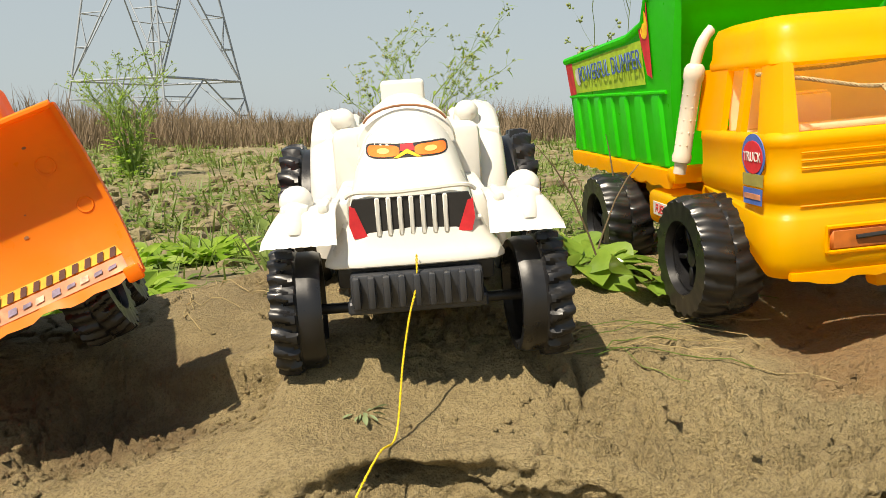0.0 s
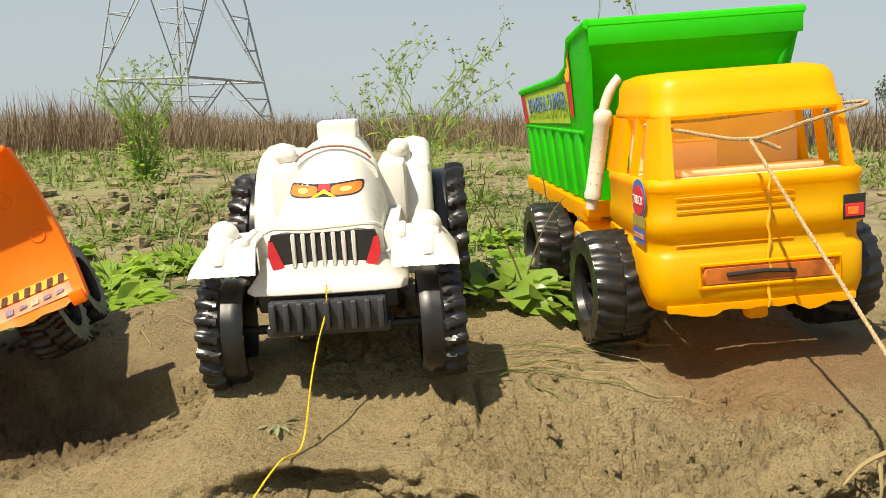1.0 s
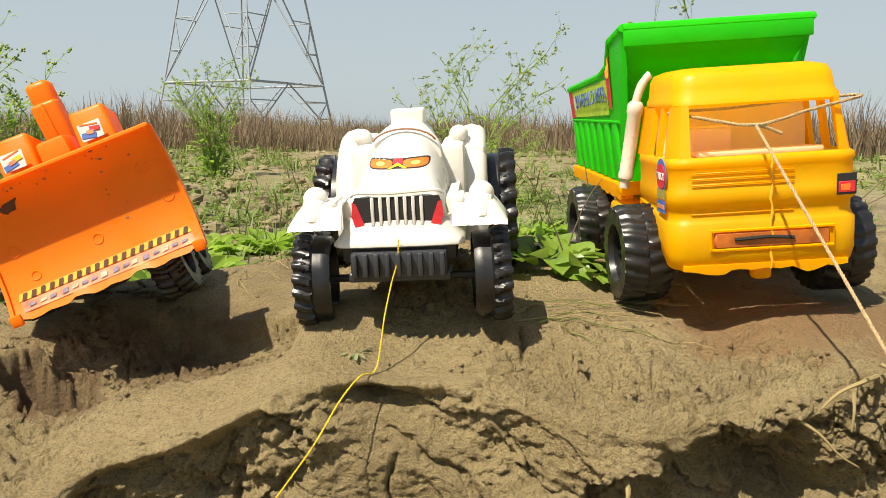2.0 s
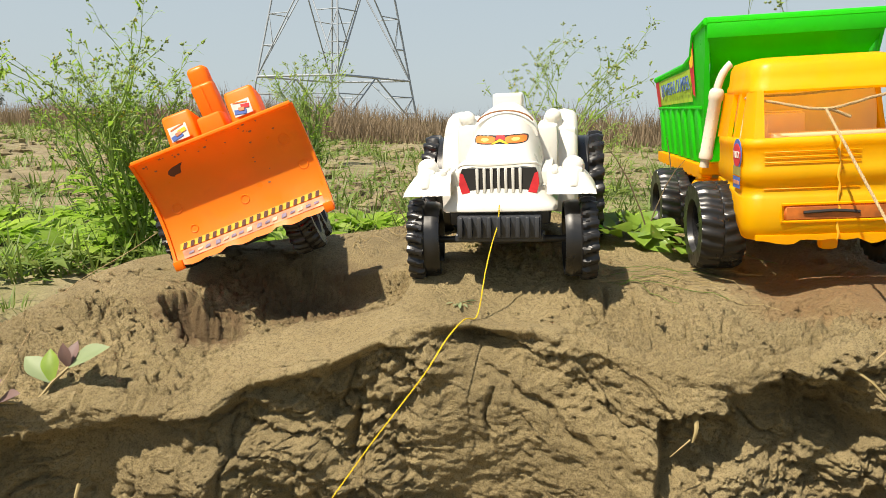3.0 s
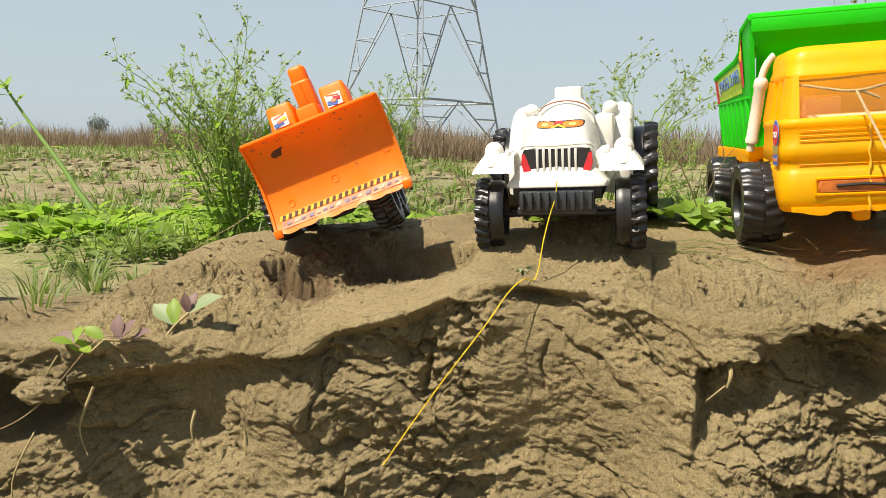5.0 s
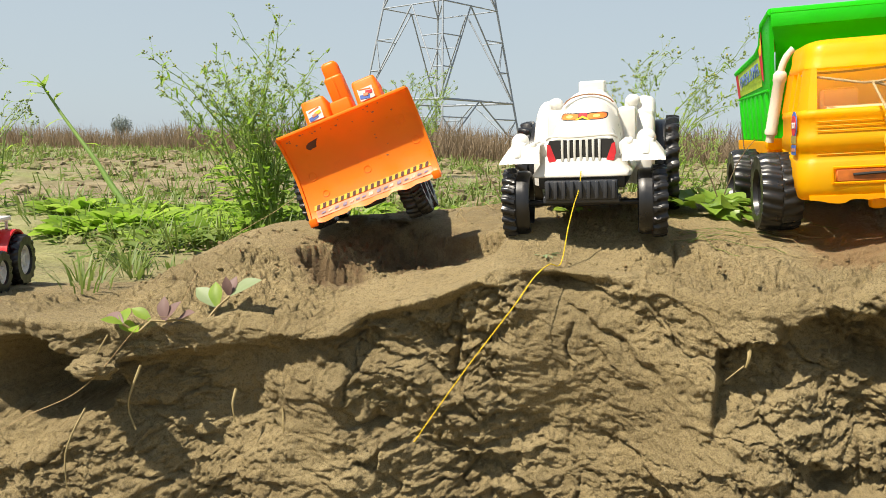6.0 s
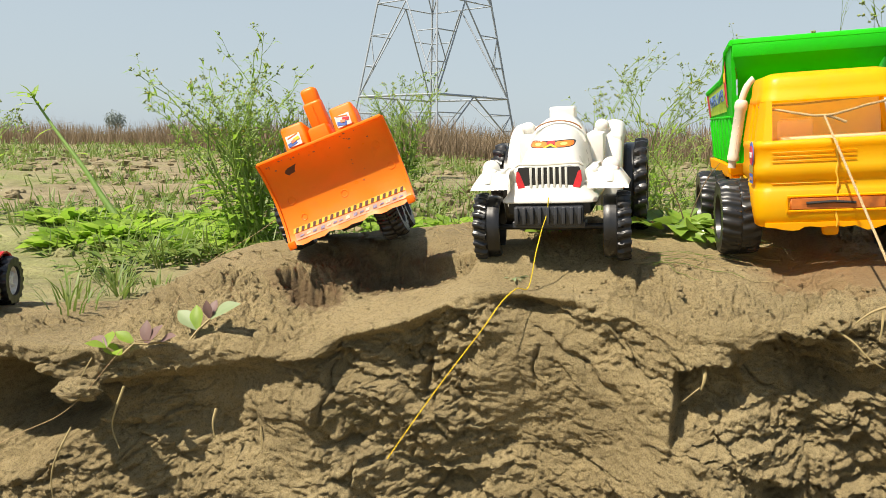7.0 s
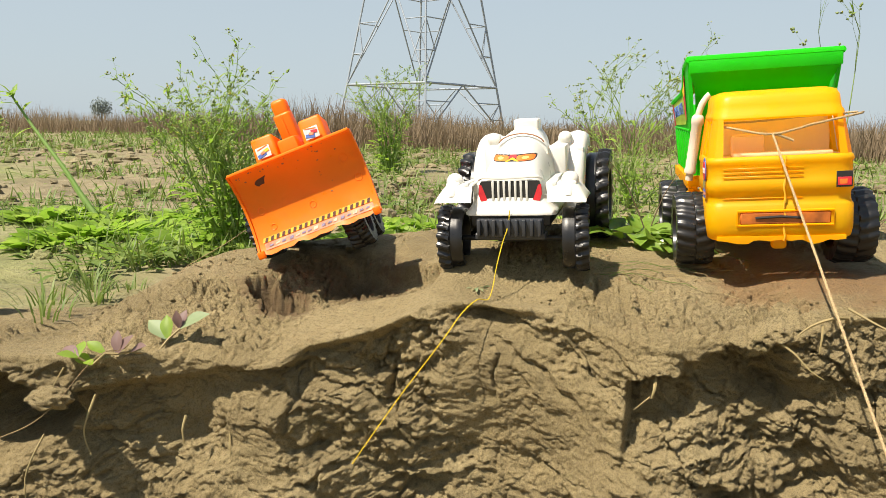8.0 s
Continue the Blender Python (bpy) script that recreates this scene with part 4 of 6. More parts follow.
    part("bent_pipe", tube(curve_points([(0, 0, 0.024), (0.0003, 0.0003, 0.030), (0.002, 0.001, 0.037), (0.005, 0.002, 0.043), (0.0085, 0.003, 0.047)], 5), [0.0036] * 14 + [0.0032] * 7, 12), CREAM, st)
    part("knob_band", join(*[dome(0.0005, (0.0058 * math.cos(a), 0.0058 * math.sin(a), z), (1, 1, 1)) for z in (-0.017, -0.010, -0.003, 0.004, 0.011) for a in [k * math.pi / 4 for k in range(8)]]), CREAM, st)
    st2 = again(st, t, pose(0.0600, 0.037, 0.102, 6, -6, 0))
    again(st.children[0], st2, pose(0, 0, 0, 0, 0, 180))
    again(st.children[1], st2)
    # chassis, fuel tank, flange
    part("chassis", join(box((0.060, 0.30, 0.022), (0, 0.130, 0.052), 0.003, 2), box((0.080, 0.05, 0.020), (0, 0.07, 0.046), 0.004, 2)), YELLOW, t, "yellow chassis frame")
    for sx in (-1, 1):
        tank = part("fuel_tank", box((0.024, 0.050, 0.022), (sx * 0.054, 0.068, 0.050), 0.005, 3), YELLOW, t)
        if sx < 0:
            lab = part("tank_sticker", box((0.0006, 0.024, 0.0085), (-0.0664, 0.068, 0.050), 0.0002, 1), INK_WHITE, tank, "small white tank sticker with red letters")
            letters("FUEL", 0.0056, INK_RED, lab, Matrix.Translation((-0.0669, 0.068, 0.050)) @ facing_left, 0.95, 0.2)
    scal = []
    n = 44
    for k in range(n + 1):
        y = 0.050 + 0.242 * k / n
        scal.append((y, 0.0655 - 0.0022 * abs(math.sin(math.pi * k / 4.4))))
    part("bed_flange", join(*[prism([(0.050, 0.0745)] + scal + [(0.292, 0.0745)], sx * 0.0605 - 0.004, sx * 0.0605 + 0.004, "x", 0) for sx in (-1, 1)], box((0.118, 0.242, 0.006), (0, 0.171, 0.0700), 0.001, 1), box((0.136, 0.012, 0.010), (0, 0.047, 0.0730), 0.003, 2)), YELLOW, t, "scalloped yellow bed flange")
    part("rear_mudguard", box((0.126, 0.05, 0.006), (0, 0.140, 0.0765 - 0.012), 0.002, 2), YELLOW, t)
    # tipping body
    top = [(0.295, 0.152), (0.120, 0.158), (0.088, 0.164), (0.078, 0.182), (0.030, 0.187)]
    shell = []
    for sx in (-1, 1):
        outer_top = [(y, z) for y, z in top]
        bm = bmesh.new()
        bot = [(y if y > 0.06 else 0.060, 0.0745) for y, z in top]
        lo_o = [bm.verts.new((sx * 0.0585, y, z)) for y, z in bot]
        mid_o = [bm.verts.new((sx * 0.0625, y if k < 4 else 0.055, 0.1200)) for k, (y, z) in enumerate(top)]
        hi_o = [bm.verts.new((sx * 0.0665, y, z)) for y, z in top]
        lo_i = [bm.verts.new((sx * 0.0560, y, z)) for y, z in bot]
        hi_i = [bm.verts.new((sx * 0.0635, y, z)) for y, z in top]
        for k in range(4):
            bm.faces.new((lo_o[k], lo_o[k + 1], mid_o[k + 1], mid_o[k]))
            bm.faces.new((mid_o[k], mid_o[k + 1], hi_o[k + 1], hi_o[k]))
            bm.faces.new((hi_o[k], hi_o[k + 1], hi_i[k + 1], hi_i[k]))
            bm.faces.new((hi_i[k], hi_i[k + 1], lo_i[k + 1], lo_i[k]))
        for k in (0, 4):
            bm.faces.new((lo_o[k], mid_o[k], hi_o[k], hi_i[k], lo_i[k]))
        side_bm = bm.copy()
        wall = part("side_wall", bm, GREEN, t, "", 25)
        part("top_rim", tube([(sx * 0.0655, y, z) for y, z in top], 0.0030, 8), GREEN, wall)
        part("middle_rim", tube([(sx * 0.0632, y, 0.1215) for y in (0.294, 0.060)], 0.0012, 6), GREEN, wall)
        for k in range(7):
            y = 0.276 - 0.033 * k
            part("rib", loft([[(sx * (x + d), y + a, z) for a, d in ((-0.009, -0.001), (-0.006, 0.0022), (0.006, 0.0022), (0.009, -0.001))] for x, z in ((0.0585, 0.076), (0.0622, 0.117), (0.0612, 0.1205))]), GREEN, wall)
        if sx < 0:
            band = part("side_sticker", sticker([(0.287, 0.1485), (0.094, 0.1545), (0.094, 0.1270), (0.287, 0.1240)], side_bm, 0.0007, 2, (1, 0, 0)), INK_LIME, wall, "yellow-green sticker with dark blue lettering")
            part("sticker_end", sticker([(0.291, 0.149), (0.270, 0.1496), (0.270, 0.1235), (0.291, 0.1225)], side_bm, 0.0010, 2, (1, 0, 0)), INK_RED, band)
            part("sticker_dot", sticker(oval(0.256, 0.1375, 0.008, 0.007), side_bm, 0.0011, 1, (1, 0, 0)), INK_WHITE, band)
            part("sticker_block", sticker([(0.098, 0.176), (0.079, 0.180), (0.080, 0.130), (0.088, 0.133)], side_bm, 0.0011, 2, (1, 0, 0)), INK_RED, band)
            part("sticker_disc", sticker(oval(0.0855, 0.164, 0.0055, 0.0095), side_bm, 0.0014, 1, (1, 0, 0)), INK_YELLOW, band)
            lean = Matrix.Rotation(radians(-6.4), 4, "Y")
            word = Matrix.Translation((-0.0668, 0.172, 0.1405)) @ lean @ facing_left @ Matrix.Rotation(radians(1.7), 4, "Z")
            letters("POWERFUL DUMPER", 0.0125, INK_BLUE, band, word, 0.98, 0.1)
        side_bm.free()
    # front board, leaning forward over the cab
    part("front_board", loft([[(sx * w, y + d, z) for sx in (-1, 1) for d in ((0, 0.0025) if sx < 0 else (0.0025, 0))] for w, y, z in ((0.0555, 0.060, 0.0745), (0.0575, 0.056, 0.120), (0.0580, 0.052, 0.148), (0.0590, 0.045, 0.160), (0.0645, 0.032, 0.174), (0.0650, 0.030, 0.187))]), GREEN, t, "", 20)
    part("front_rim", tube([(-0.0655, 0.030, 0.1865), (0.0655, 0.030, 0.1865)], 0.0034, 8), GREEN, t)
    part("front_band", box((0.131, 0.003, 0.0125), (0, 0.0285, 0.180), 0.001, 2), GREEN, t)
    part("bed_floor", box((0.114, 0.230, 0.003), (0, 0.175, 0.0765), 0.0005, 1), GREEN, t)
    part("tail_board", box((0.122, 0.003, 0.072), (0, 0.292, 0.112), 0.001, 2), GREEN, t)
    for sx in (-1, 1):
        for y in (0.0, 0.142):
            wheel(t, sx * (0.0655 if y < 0.05 else 0.0725), y, 0.0338, 0.0322, 0.0315, 22, 0.0012, True, 5, 0.60, 2)
    for y in (0.0, 0.142):
        part("axle", turned(lathe([(0.0002, -0.066), (0.003, -0.066), (0.003, 0.066), (0.0002, 0.066)], 12), pose(0, y, 0.0338)), CHASSIS, t)
    part("tow_tab", join(box((0.012, 0.010, 0.012), (0.0, -0.050, 0.028), 0.003, 2)), YELLOW, t)
    return t


# ---- orange bulldozer ----
INK_BLUE_WORN = plain("worn_grey_blue_print", (0.22, 0.17, 0.24), 0.7, 0, 0.4, 300)
INK_WHITE_WORN = plain("worn_pale_print", (0.66, 0.42, 0.30), 0.7, 0, 0.4, 300)


def toy_bulldozer(m):
    t = thing("toy_bulldozer", m, "orange plastic toy bulldozer with wide curved blade, tilted on mud", "toy bulldozer", "toy vehicles on the bank")
    n, prof = 22, []
    for k in range(15):                                     # concave blade: (y, z), bottom to top
        u = k / 14
        prof.append((0.0135 * (1 - (2 * u - 1) ** 2) - 0.001 * (1 - u) ** 3, -0.0445 + 0.089 * u))
    front, rear = [], []
    for y, z in prof:
        w = 0.0665 + 0.0015 * abs(z) / 0.045
        front.append([(-w + 2 * w * k / n, y, z) for k in range(n + 1)])
        rear.append([(-w + 2 * w * k / n, y + 0.0032, z) for k in range(n + 1)])
    # toothed lower edge
    for k in range(n + 1):
        cut = (0.0018, -0.0004, -0.0010, 0.0012, -0.0006, 0.0002, -0.0010)[(k * 3) % 7]
        for g in (front, rear):
            x, y, z = g[0][k]
            g[0][k] = (x, y, z + cut)
    bm = bmesh.new()
    F = [[bm.verts.new(p) for p in r] for r in front]
    R = [[bm.verts.new(p) for p in r] for r in rear]
    for a in range(len(prof) - 1):
        for k in range(n):
            bm.faces.new((F[a][k], F[a][k + 1], F[a + 1][k + 1], F[a + 1][k]))
            bm.faces.new((R[a][k + 1], R[a][k], R[a + 1][k], R[a + 1][k + 1]))
        for k in (0, n):
            bm.faces.new((F[a][k], F[a + 1][k], R[a + 1][k], R[a][k]))
    for a in (0, len(prof) - 1):
        for k in range(n):
            bm.faces.new((F[a][k], R[a][k], R[a][k + 1], F[a][k + 1]))
    probe = bm.copy()
    blade = part("blade", bm, ORANGE, t, "curved orange blade with scuffed top edge and toothed lower edge", 40)
    rim = [(-0.0672, -0.0005, z) for z in (0.0445,)] + [(0.0672, -0.0005, 0.0445)]
    part("top_rim", tube(rim, 0.0020, 8), ORANGE, blade)
    for sx in (-1, 1):
        cheek = [(y - 0.0025, z) for y, z in prof] + [(y + 0.0045, z) for y, z in prof[::-1]]
        part("end_plate", prism(cheek, sx * 0.0675 - 0.0013, sx * 0.0675 + 0.0013, "x"), ORANGE, blade)
        part("corner_tab", box((0.008, 0.004, 0.008), (sx * 0.0645, -0.0045, -0.0425), 0.0012, 2), ORANGE, blade)
    for x, z, r in ((-0.052, 0.000, 0.0038), (0.050, 0.020, 0.0042), (0.002, -0.013, 0.0034), (0.057, -0.004, 0.0036), (-0.045, -0.020, 0.003)):
        ring = [(r * math.cos(a), r * math.sin(a)) for a in [k * math.pi / 10 for k in range(20)]]
        tree = BVHTree.FromBMesh(probe)
        pts = [tree.ray_cast(Vector((x + a, -0.4, z + b)), Vector((0, 1, 0)))[0] for a, b in ring]
        part("mould_mark", tube([*pts, pts[0]], 0.0006, 5), ORANGE, blade)
    strip = part("hazard_strip", sticker([(-0.0600, -0.0275), (0.0610, -0.0275), (0.0625, -0.0322), (-0.0615, -0.0322)], probe, 0.0005, 4), INK_AMBER_STRIP, blade, "worn black and yellow hazard strip")
    for k in range(19):
        x = -0.0590 + 0.0064 * k
        part("stripe", sticker([(x, -0.0320), (x + 0.0030, -0.0320), (x + 0.0050, -0.0278), (x + 0.0020, -0.0278)], probe, 0.0011, 3), INK_BROWN, strip)
    low = part("blade_sticker", sticker([(-0.0600, -0.0330), (0.0620, -0.0330), (0.0625, -0.0398), (-0.0600, -0.0398)], probe, 0.0005, 4), INK_PINK, blade, "torn pale sticker with worn letters")
    rnd = random.Random(4)
    for k in range(16):
        x = -0.055 + 0.0072 * k + rnd.uniform(-0.001, 0.001)
        h = rnd.uniform(0.0006, 0.0015)
        part("worn_mark", sticker([(x, -0.0365 - h), (x + 0.0045, -0.0362 - h), (x + 0.0052, -0.0360 + h), (x + 0.0012, -0.0362 + h)], probe, 0.0012, 2), (INK_BLUE_WORN, INK_WHITE_WORN, INK_BLUE_WORN)[k % 3], low)
    scuff = [(-0.0385 + 0.0060 * math.cos(a) * (1 + 0.35 * math.sin(3 * a)), 0.0285 + 0.0042 * math.sin(a) * (1 + 0.4 * math.cos(2 * a + 1)) + 0.003 * math.cos(a)) for a in [k * math.pi / 9 for k in range(18)]]
    part("burn_mark", sticker(scuff, probe, 0.0004, 1), plain("burnt_brown", (0.10, 0.03, 0.012), 0.7), blade, "dark burnt spot near the top edge")
    for k in range(26):
        x, z = rnd.uniform(-0.062, 0.03), 0.0425 - abs(rnd.gauss(0, 0.006))
        if k > 18:
            x, z = rnd.uniform(0.02, 0.06), rnd.uniform(-0.01, 0.042)
        r = rnd.uniform(0.0003, 0.0008)
        part("speck", sticker(oval(x, z, r * rnd.uniform(1, 2.2), r, 7), probe, 0.0004, 0), GLUE, blade)
    # body behind the blade
    hull = part("hull", join(box((0.074, 0.105, 0.040), (0, 0.085, -0.002), 0.004, 2), box((0.060, 0.06, 0.05), (0, 0.110, 0.030), 0.006, 2), box((0.030, 0.03, 0.02), (0, 0.03, -0.012), 0.003, 2)), ORANGE, t)
    for sx in (-1, 1):
        tower = part("tower_box", box((0.027, 0.034, 0.050), (sx * 0.0275, 0.042, 0.045), 0.003, 3, pose(0, 0, 0, -14, 0, 0), (0.92, 0.95)), ORANGE, hull)
        lab = part("tower_sticker", box((0.0155, 0.0006, 0.0125), (sx * 0.0275, 0.0212, 0.0560), 0.0002, 1, pose(0, 0, 0, -14, 0, 0)), INK_WHITE, tower, "white and blue printed sticker")
        for ox, oz, w, h, ink, up in ((-0.002, -0.0028, 0.0100, 0.0042, INK_BLUE, 0.0004), (0.003, 0.0008, 0.0070, 0.0034, INK_YELLOW if sx < 0 else INK_RED, 0.0006), (-0.0005, -0.0008, 0.0050, 0.0030, INK_PINK, 0.0008), (0.0, 0.0046, 0.0120, 0.0012, INK_ORANGE, 0.0004)):
            part("print_patch", box((w, 0.0006, h), (sx * 0.0275 + ox, 0.0212 - up + oz * 0.25, 0.0560 + oz), 0.0002, 1, pose(0, 0, 0, -14, 0, 0) @ pose(0, 0, 0, 0, 12 * sx, 0)), ink, lab)
    part("neck_box", box((0.0225, 0.030, 0.030), (-0.001, 0.036, 0.046), 0.0025, 2, None, (0.9, 0.9)), ORANGE, hull)
    arm = part("boom", join(box((0.0200, 0.022, 0.058), (-0.004, 0.072, 0.062), 0.003, 3, pose(0, 0, 0, 6, 0, 0), (0.95, 0.9)), box((0.0170, 0.018, 0.024), (-0.004, 0.074, 0.094), 0.0045, 3), box((0.0012, 0.002, 0.050), (-0.004, 0.0612, 0.064), 0.0004, 1, pose(0, 0, 0, 6, 0, 0))), ORANGE, t, "upright orange boom")
    # underframe, with a wide box added to stop sunlight passing under the hull
    part("underframe", join(box((0.088, 0.10, 0.034), (-0.010, 0.082, -0.026), 0.003, 2), box((0.022, 0.02, 0.018), (-0.006, 0.028, -0.040), 0.002, 1)), CHASSIS, t)
    for sx in (-1, 1):
        for y in (0.050, 0.118):
            wheel(t, -0.0655 if sx < 0 else 0.032, y, -0.022 if sx < 0 else -0.048, 0.0275, 0.0240, 22, 0.0020, True, 5, 0.6)
    return t


# ---- small red tractor at the far end ----
def small_tractor(m):
    t = thing("small_toy_tractor", m, "small red toy tractor with white canopy and white-rimmed wheels", "toy tractor", "toy vehicles on the bank")
    part("body", join(box((0.022, 0.060, 0.014), (0, 0.020, 0.030), 0.003, 2), box((0.018, 0.034, 0.014), (0, 0.000, 0.041), 0.004, 2)), RED, t)
    part("seat", box((0.020, 0.014, 0.016), (0, 0.040, 0.046), 0.003, 2), RED, t)
    part("driver_column", box((0.008, 0.008, 0.016), (-0.002, 0.022, 0.052), 0.002, 2), INK_YELLOW, t, "yellow steering column")
    for sx in (-1, 1):
        part("mudguard", loft([[(sx * (0.0125 + ox), 0.042 - r * math.cos(a), 0.0245 + r * math.sin(a)) for ox, r in ((0, 0.0255), (0.012, 0.0255), (0.012, 0.0275), (0, 0.0275))] for a in [math.radians(20 + 14 * k) for k in range(10)]]), RED, t)
        for y in (0.018, 0.052):
            part("canopy_post", tube([(sx * 0.0125, y, 0.040), (sx * 0.0125, y, 0.060)], 0.0014, 6), WHITE, t)
    part("canopy", box((0.032, 0.042, 0.004), (0, 0.035, 0.061), 0.0012, 2), WHITE, t)
    rim = plain("white_rim_plastic", (0.75, 0.74, 0.70), 0.4)
    for sx in (-1, 1):
        wheel(t, sx * 0.021, 0.0, 0.0190, 0.0178, 0.014, 16, 0.0012, True, 5, 0.58, 0, rim)
        wheel(t, sx * 0.023, 0.046, 0.0235, 0.0220, 0.015, 16, 0.0014, True, 5, 0.62, 0, rim)
    part("axle", turned(lathe([(0.0002, -0.02), (0.0015, -0.02), (0.0015, 0.02), (0.0002, 0.02)], 8), pose(0, 0, 0.019)), CHASSIS, t)
    return t


toy_tractor(pose(-0.0075, 0.378, 0.022, 4, -3, 3))
toy_truck(pose(0.2135, 0.435, 0.034, 1, -4, 5))
toy_bulldozer(pose(-0.202, 0.335, 0.0865, 0, -22.5, 16) @ Matrix.Scale(0.915, 4))
small_tractor(pose(-0.500, 0.192, height(-0.500, 0.192) - 0.001, 0, 0, 28))

# ---- plants and distance ----
STEM = leafy("green_stem", (0.32, 0.46, 0.11), (0.44, 0.56, 0.18), 0.5, 0.45)
LEAF = leafy("fresh_weed_leaf", (0.24, 0.42, 0.04), (0.50, 0.64, 0.13), 0.5, 0.58)
BUD = leafy("pale_seed_head", (0.34, 0.44, 0.16), (0.50, 0.58, 0.28), 0.7, 0.45)
BLOOM = leafy("small_yellow_flower", (0.60, 0.50, 0.03), (0.45, 0.45, 0.04), 0.6, 0.3)
GRASS = leafy("grass_blade", (0.13, 0.21, 0.035), (0.28, 0.34, 0.09), 0.55, 0.4)
REED = leafy("dry_brown_reed", (0.19, 0.140, 0.085), (0.36, 0.27, 0.175), 0.9, 0.35)
SUCC = leafy("broad_glossy_leaf", (0.15, 0.28, 0.03), (0.38, 0.52, 0.10), 0.28, 0.4)
MAUVE = leafy("purplish_leaf", (0.17, 0.10, 0.09), (0.25, 0.16, 0.14), 0.6, 0.25)
PALE = leafy("pale_green_leaf", (0.24, 0.31, 0.15), (0.30, 0.37, 0.20), 0.55, 0.3)
# pylon steel: distance haze is put into its blue-grey colour
HAZED_STEEL = plain("hazy_galvanised_steel", (0.29, 0.33, 0.38), 0.8, 0.0, 0.15, 2)
# horizon trees: green greyed in the colour to stand for haze
HAZED_FOLIAGE = leafy("far_tree_foliage", (0.20, 0.24, 0.22), (0.26, 0.30, 0.28), 0.9, 0.1)


class Soup:
    """Collects many small faces and makes one mesh of them."""

    def __init__(self):
        self.v, self.f = [], []

    def add(self, verts, faces):
        n = len(self.v)
        self.v += [tuple(p) for p in verts]
        self.f += [tuple(n + i for i in f) for f in faces]

    def leaf(self, base, way, up, length, width, droop=0.3, n=3):
        """A bent pointed leaf, two faces across."""
        side = way.cross(up)
        side = side.normalized() if side.length > 1e-6 else Vector((1, 0, 0))
        up = side.cross(way).normalized()
        pts, shape = [], {2: (0.6, 0), 3: (0.75, 1.0, 0), 4: (0.6, 1.0, 0.75, 0)}[n]
        for k in range(n + 1):
            u = k / n
            c = base + way * (length * u) - up * (droop * length * u * u)
            w = width * 0.5 * ((0.25,) + shape)[k]
            pts += [c - side * w + up * w * 0.35, c, c + side * w + up * w * 0.35]
        faces = []
        for k in range(n):
            a = 3 * k
            faces += [(a, a + 1, a + 4, a + 3), (a + 1, a + 2, a + 5, a + 4)]
        self.add(pts, faces)

    def blade(self, base, tip, width, bend):
        """A grass blade of three segments."""
        d = tip - base
        side = d.cross(Vector((bend.x, bend.y, 0.01))).normalized()
        pts = []
        for u, w in ((0, 1.0), (0.4, 0.9), (0.75, 0.6), (1.0, 0.05)):
            c = base + d * u + bend * (u * u)
            pts += [c - side * width * w / 2, c + side * width * w / 2]
        self.add(pts, [(0, 1, 3, 2), (2, 3, 5, 4), (4, 5, 7, 6)])

    def stick(self, a, b, ra, rb, n=4):
        t = (b - a).normalized()
        s = t.cross(Vector((0.31, 0.2, 0.9))).normalized()
        q = t.cross(s)
        ring = [(math.cos(2 * math.pi * k / n), math.sin(2 * math.pi * k / n)) for k in range(n)]
        self.add([a + (s * c + q * d) * ra for c, d in ring] + [b + (s * c + q * d) * rb for c, d in ring], [(k, (k + 1) % n, n + (k + 1) % n, n + k) for k in range(n)])

    def grain(self, p, r, way):
        """A small six-sided bud."""
        s = way.cross(Vector((0.3, 0.8, 0.5))).normalized()
        q = way.cross(s)
        self.add([p - way * r * 1.3, p + s * r, p + q * r, p - s * r, p - q * r, p + way * r * 1.5], [(0, 2, 1), (0, 3, 2), (0, 4, 3), (0, 1, 4), (5, 1, 2), (5, 2, 3), (5, 3, 4), (5, 4, 1)])

    def mesh(self, name, material):
        me = bpy.data.meshes.new(name)
        me.from_pydata(self.v, [], self.f)
        me.materials.append(material)
        me.polygons.foreach_set("use_smooth", np.ones(len(me.polygons), bool))
        return me

    def made(self, name, material, parent=None, label=""):
        ob = new(name, self.mesh(name, material))
        ob.parent = parent
        if label:
            ob["label"] = label
        return ob


def on_ground(x, y):
    return Vector((x, y, height(x, y)))


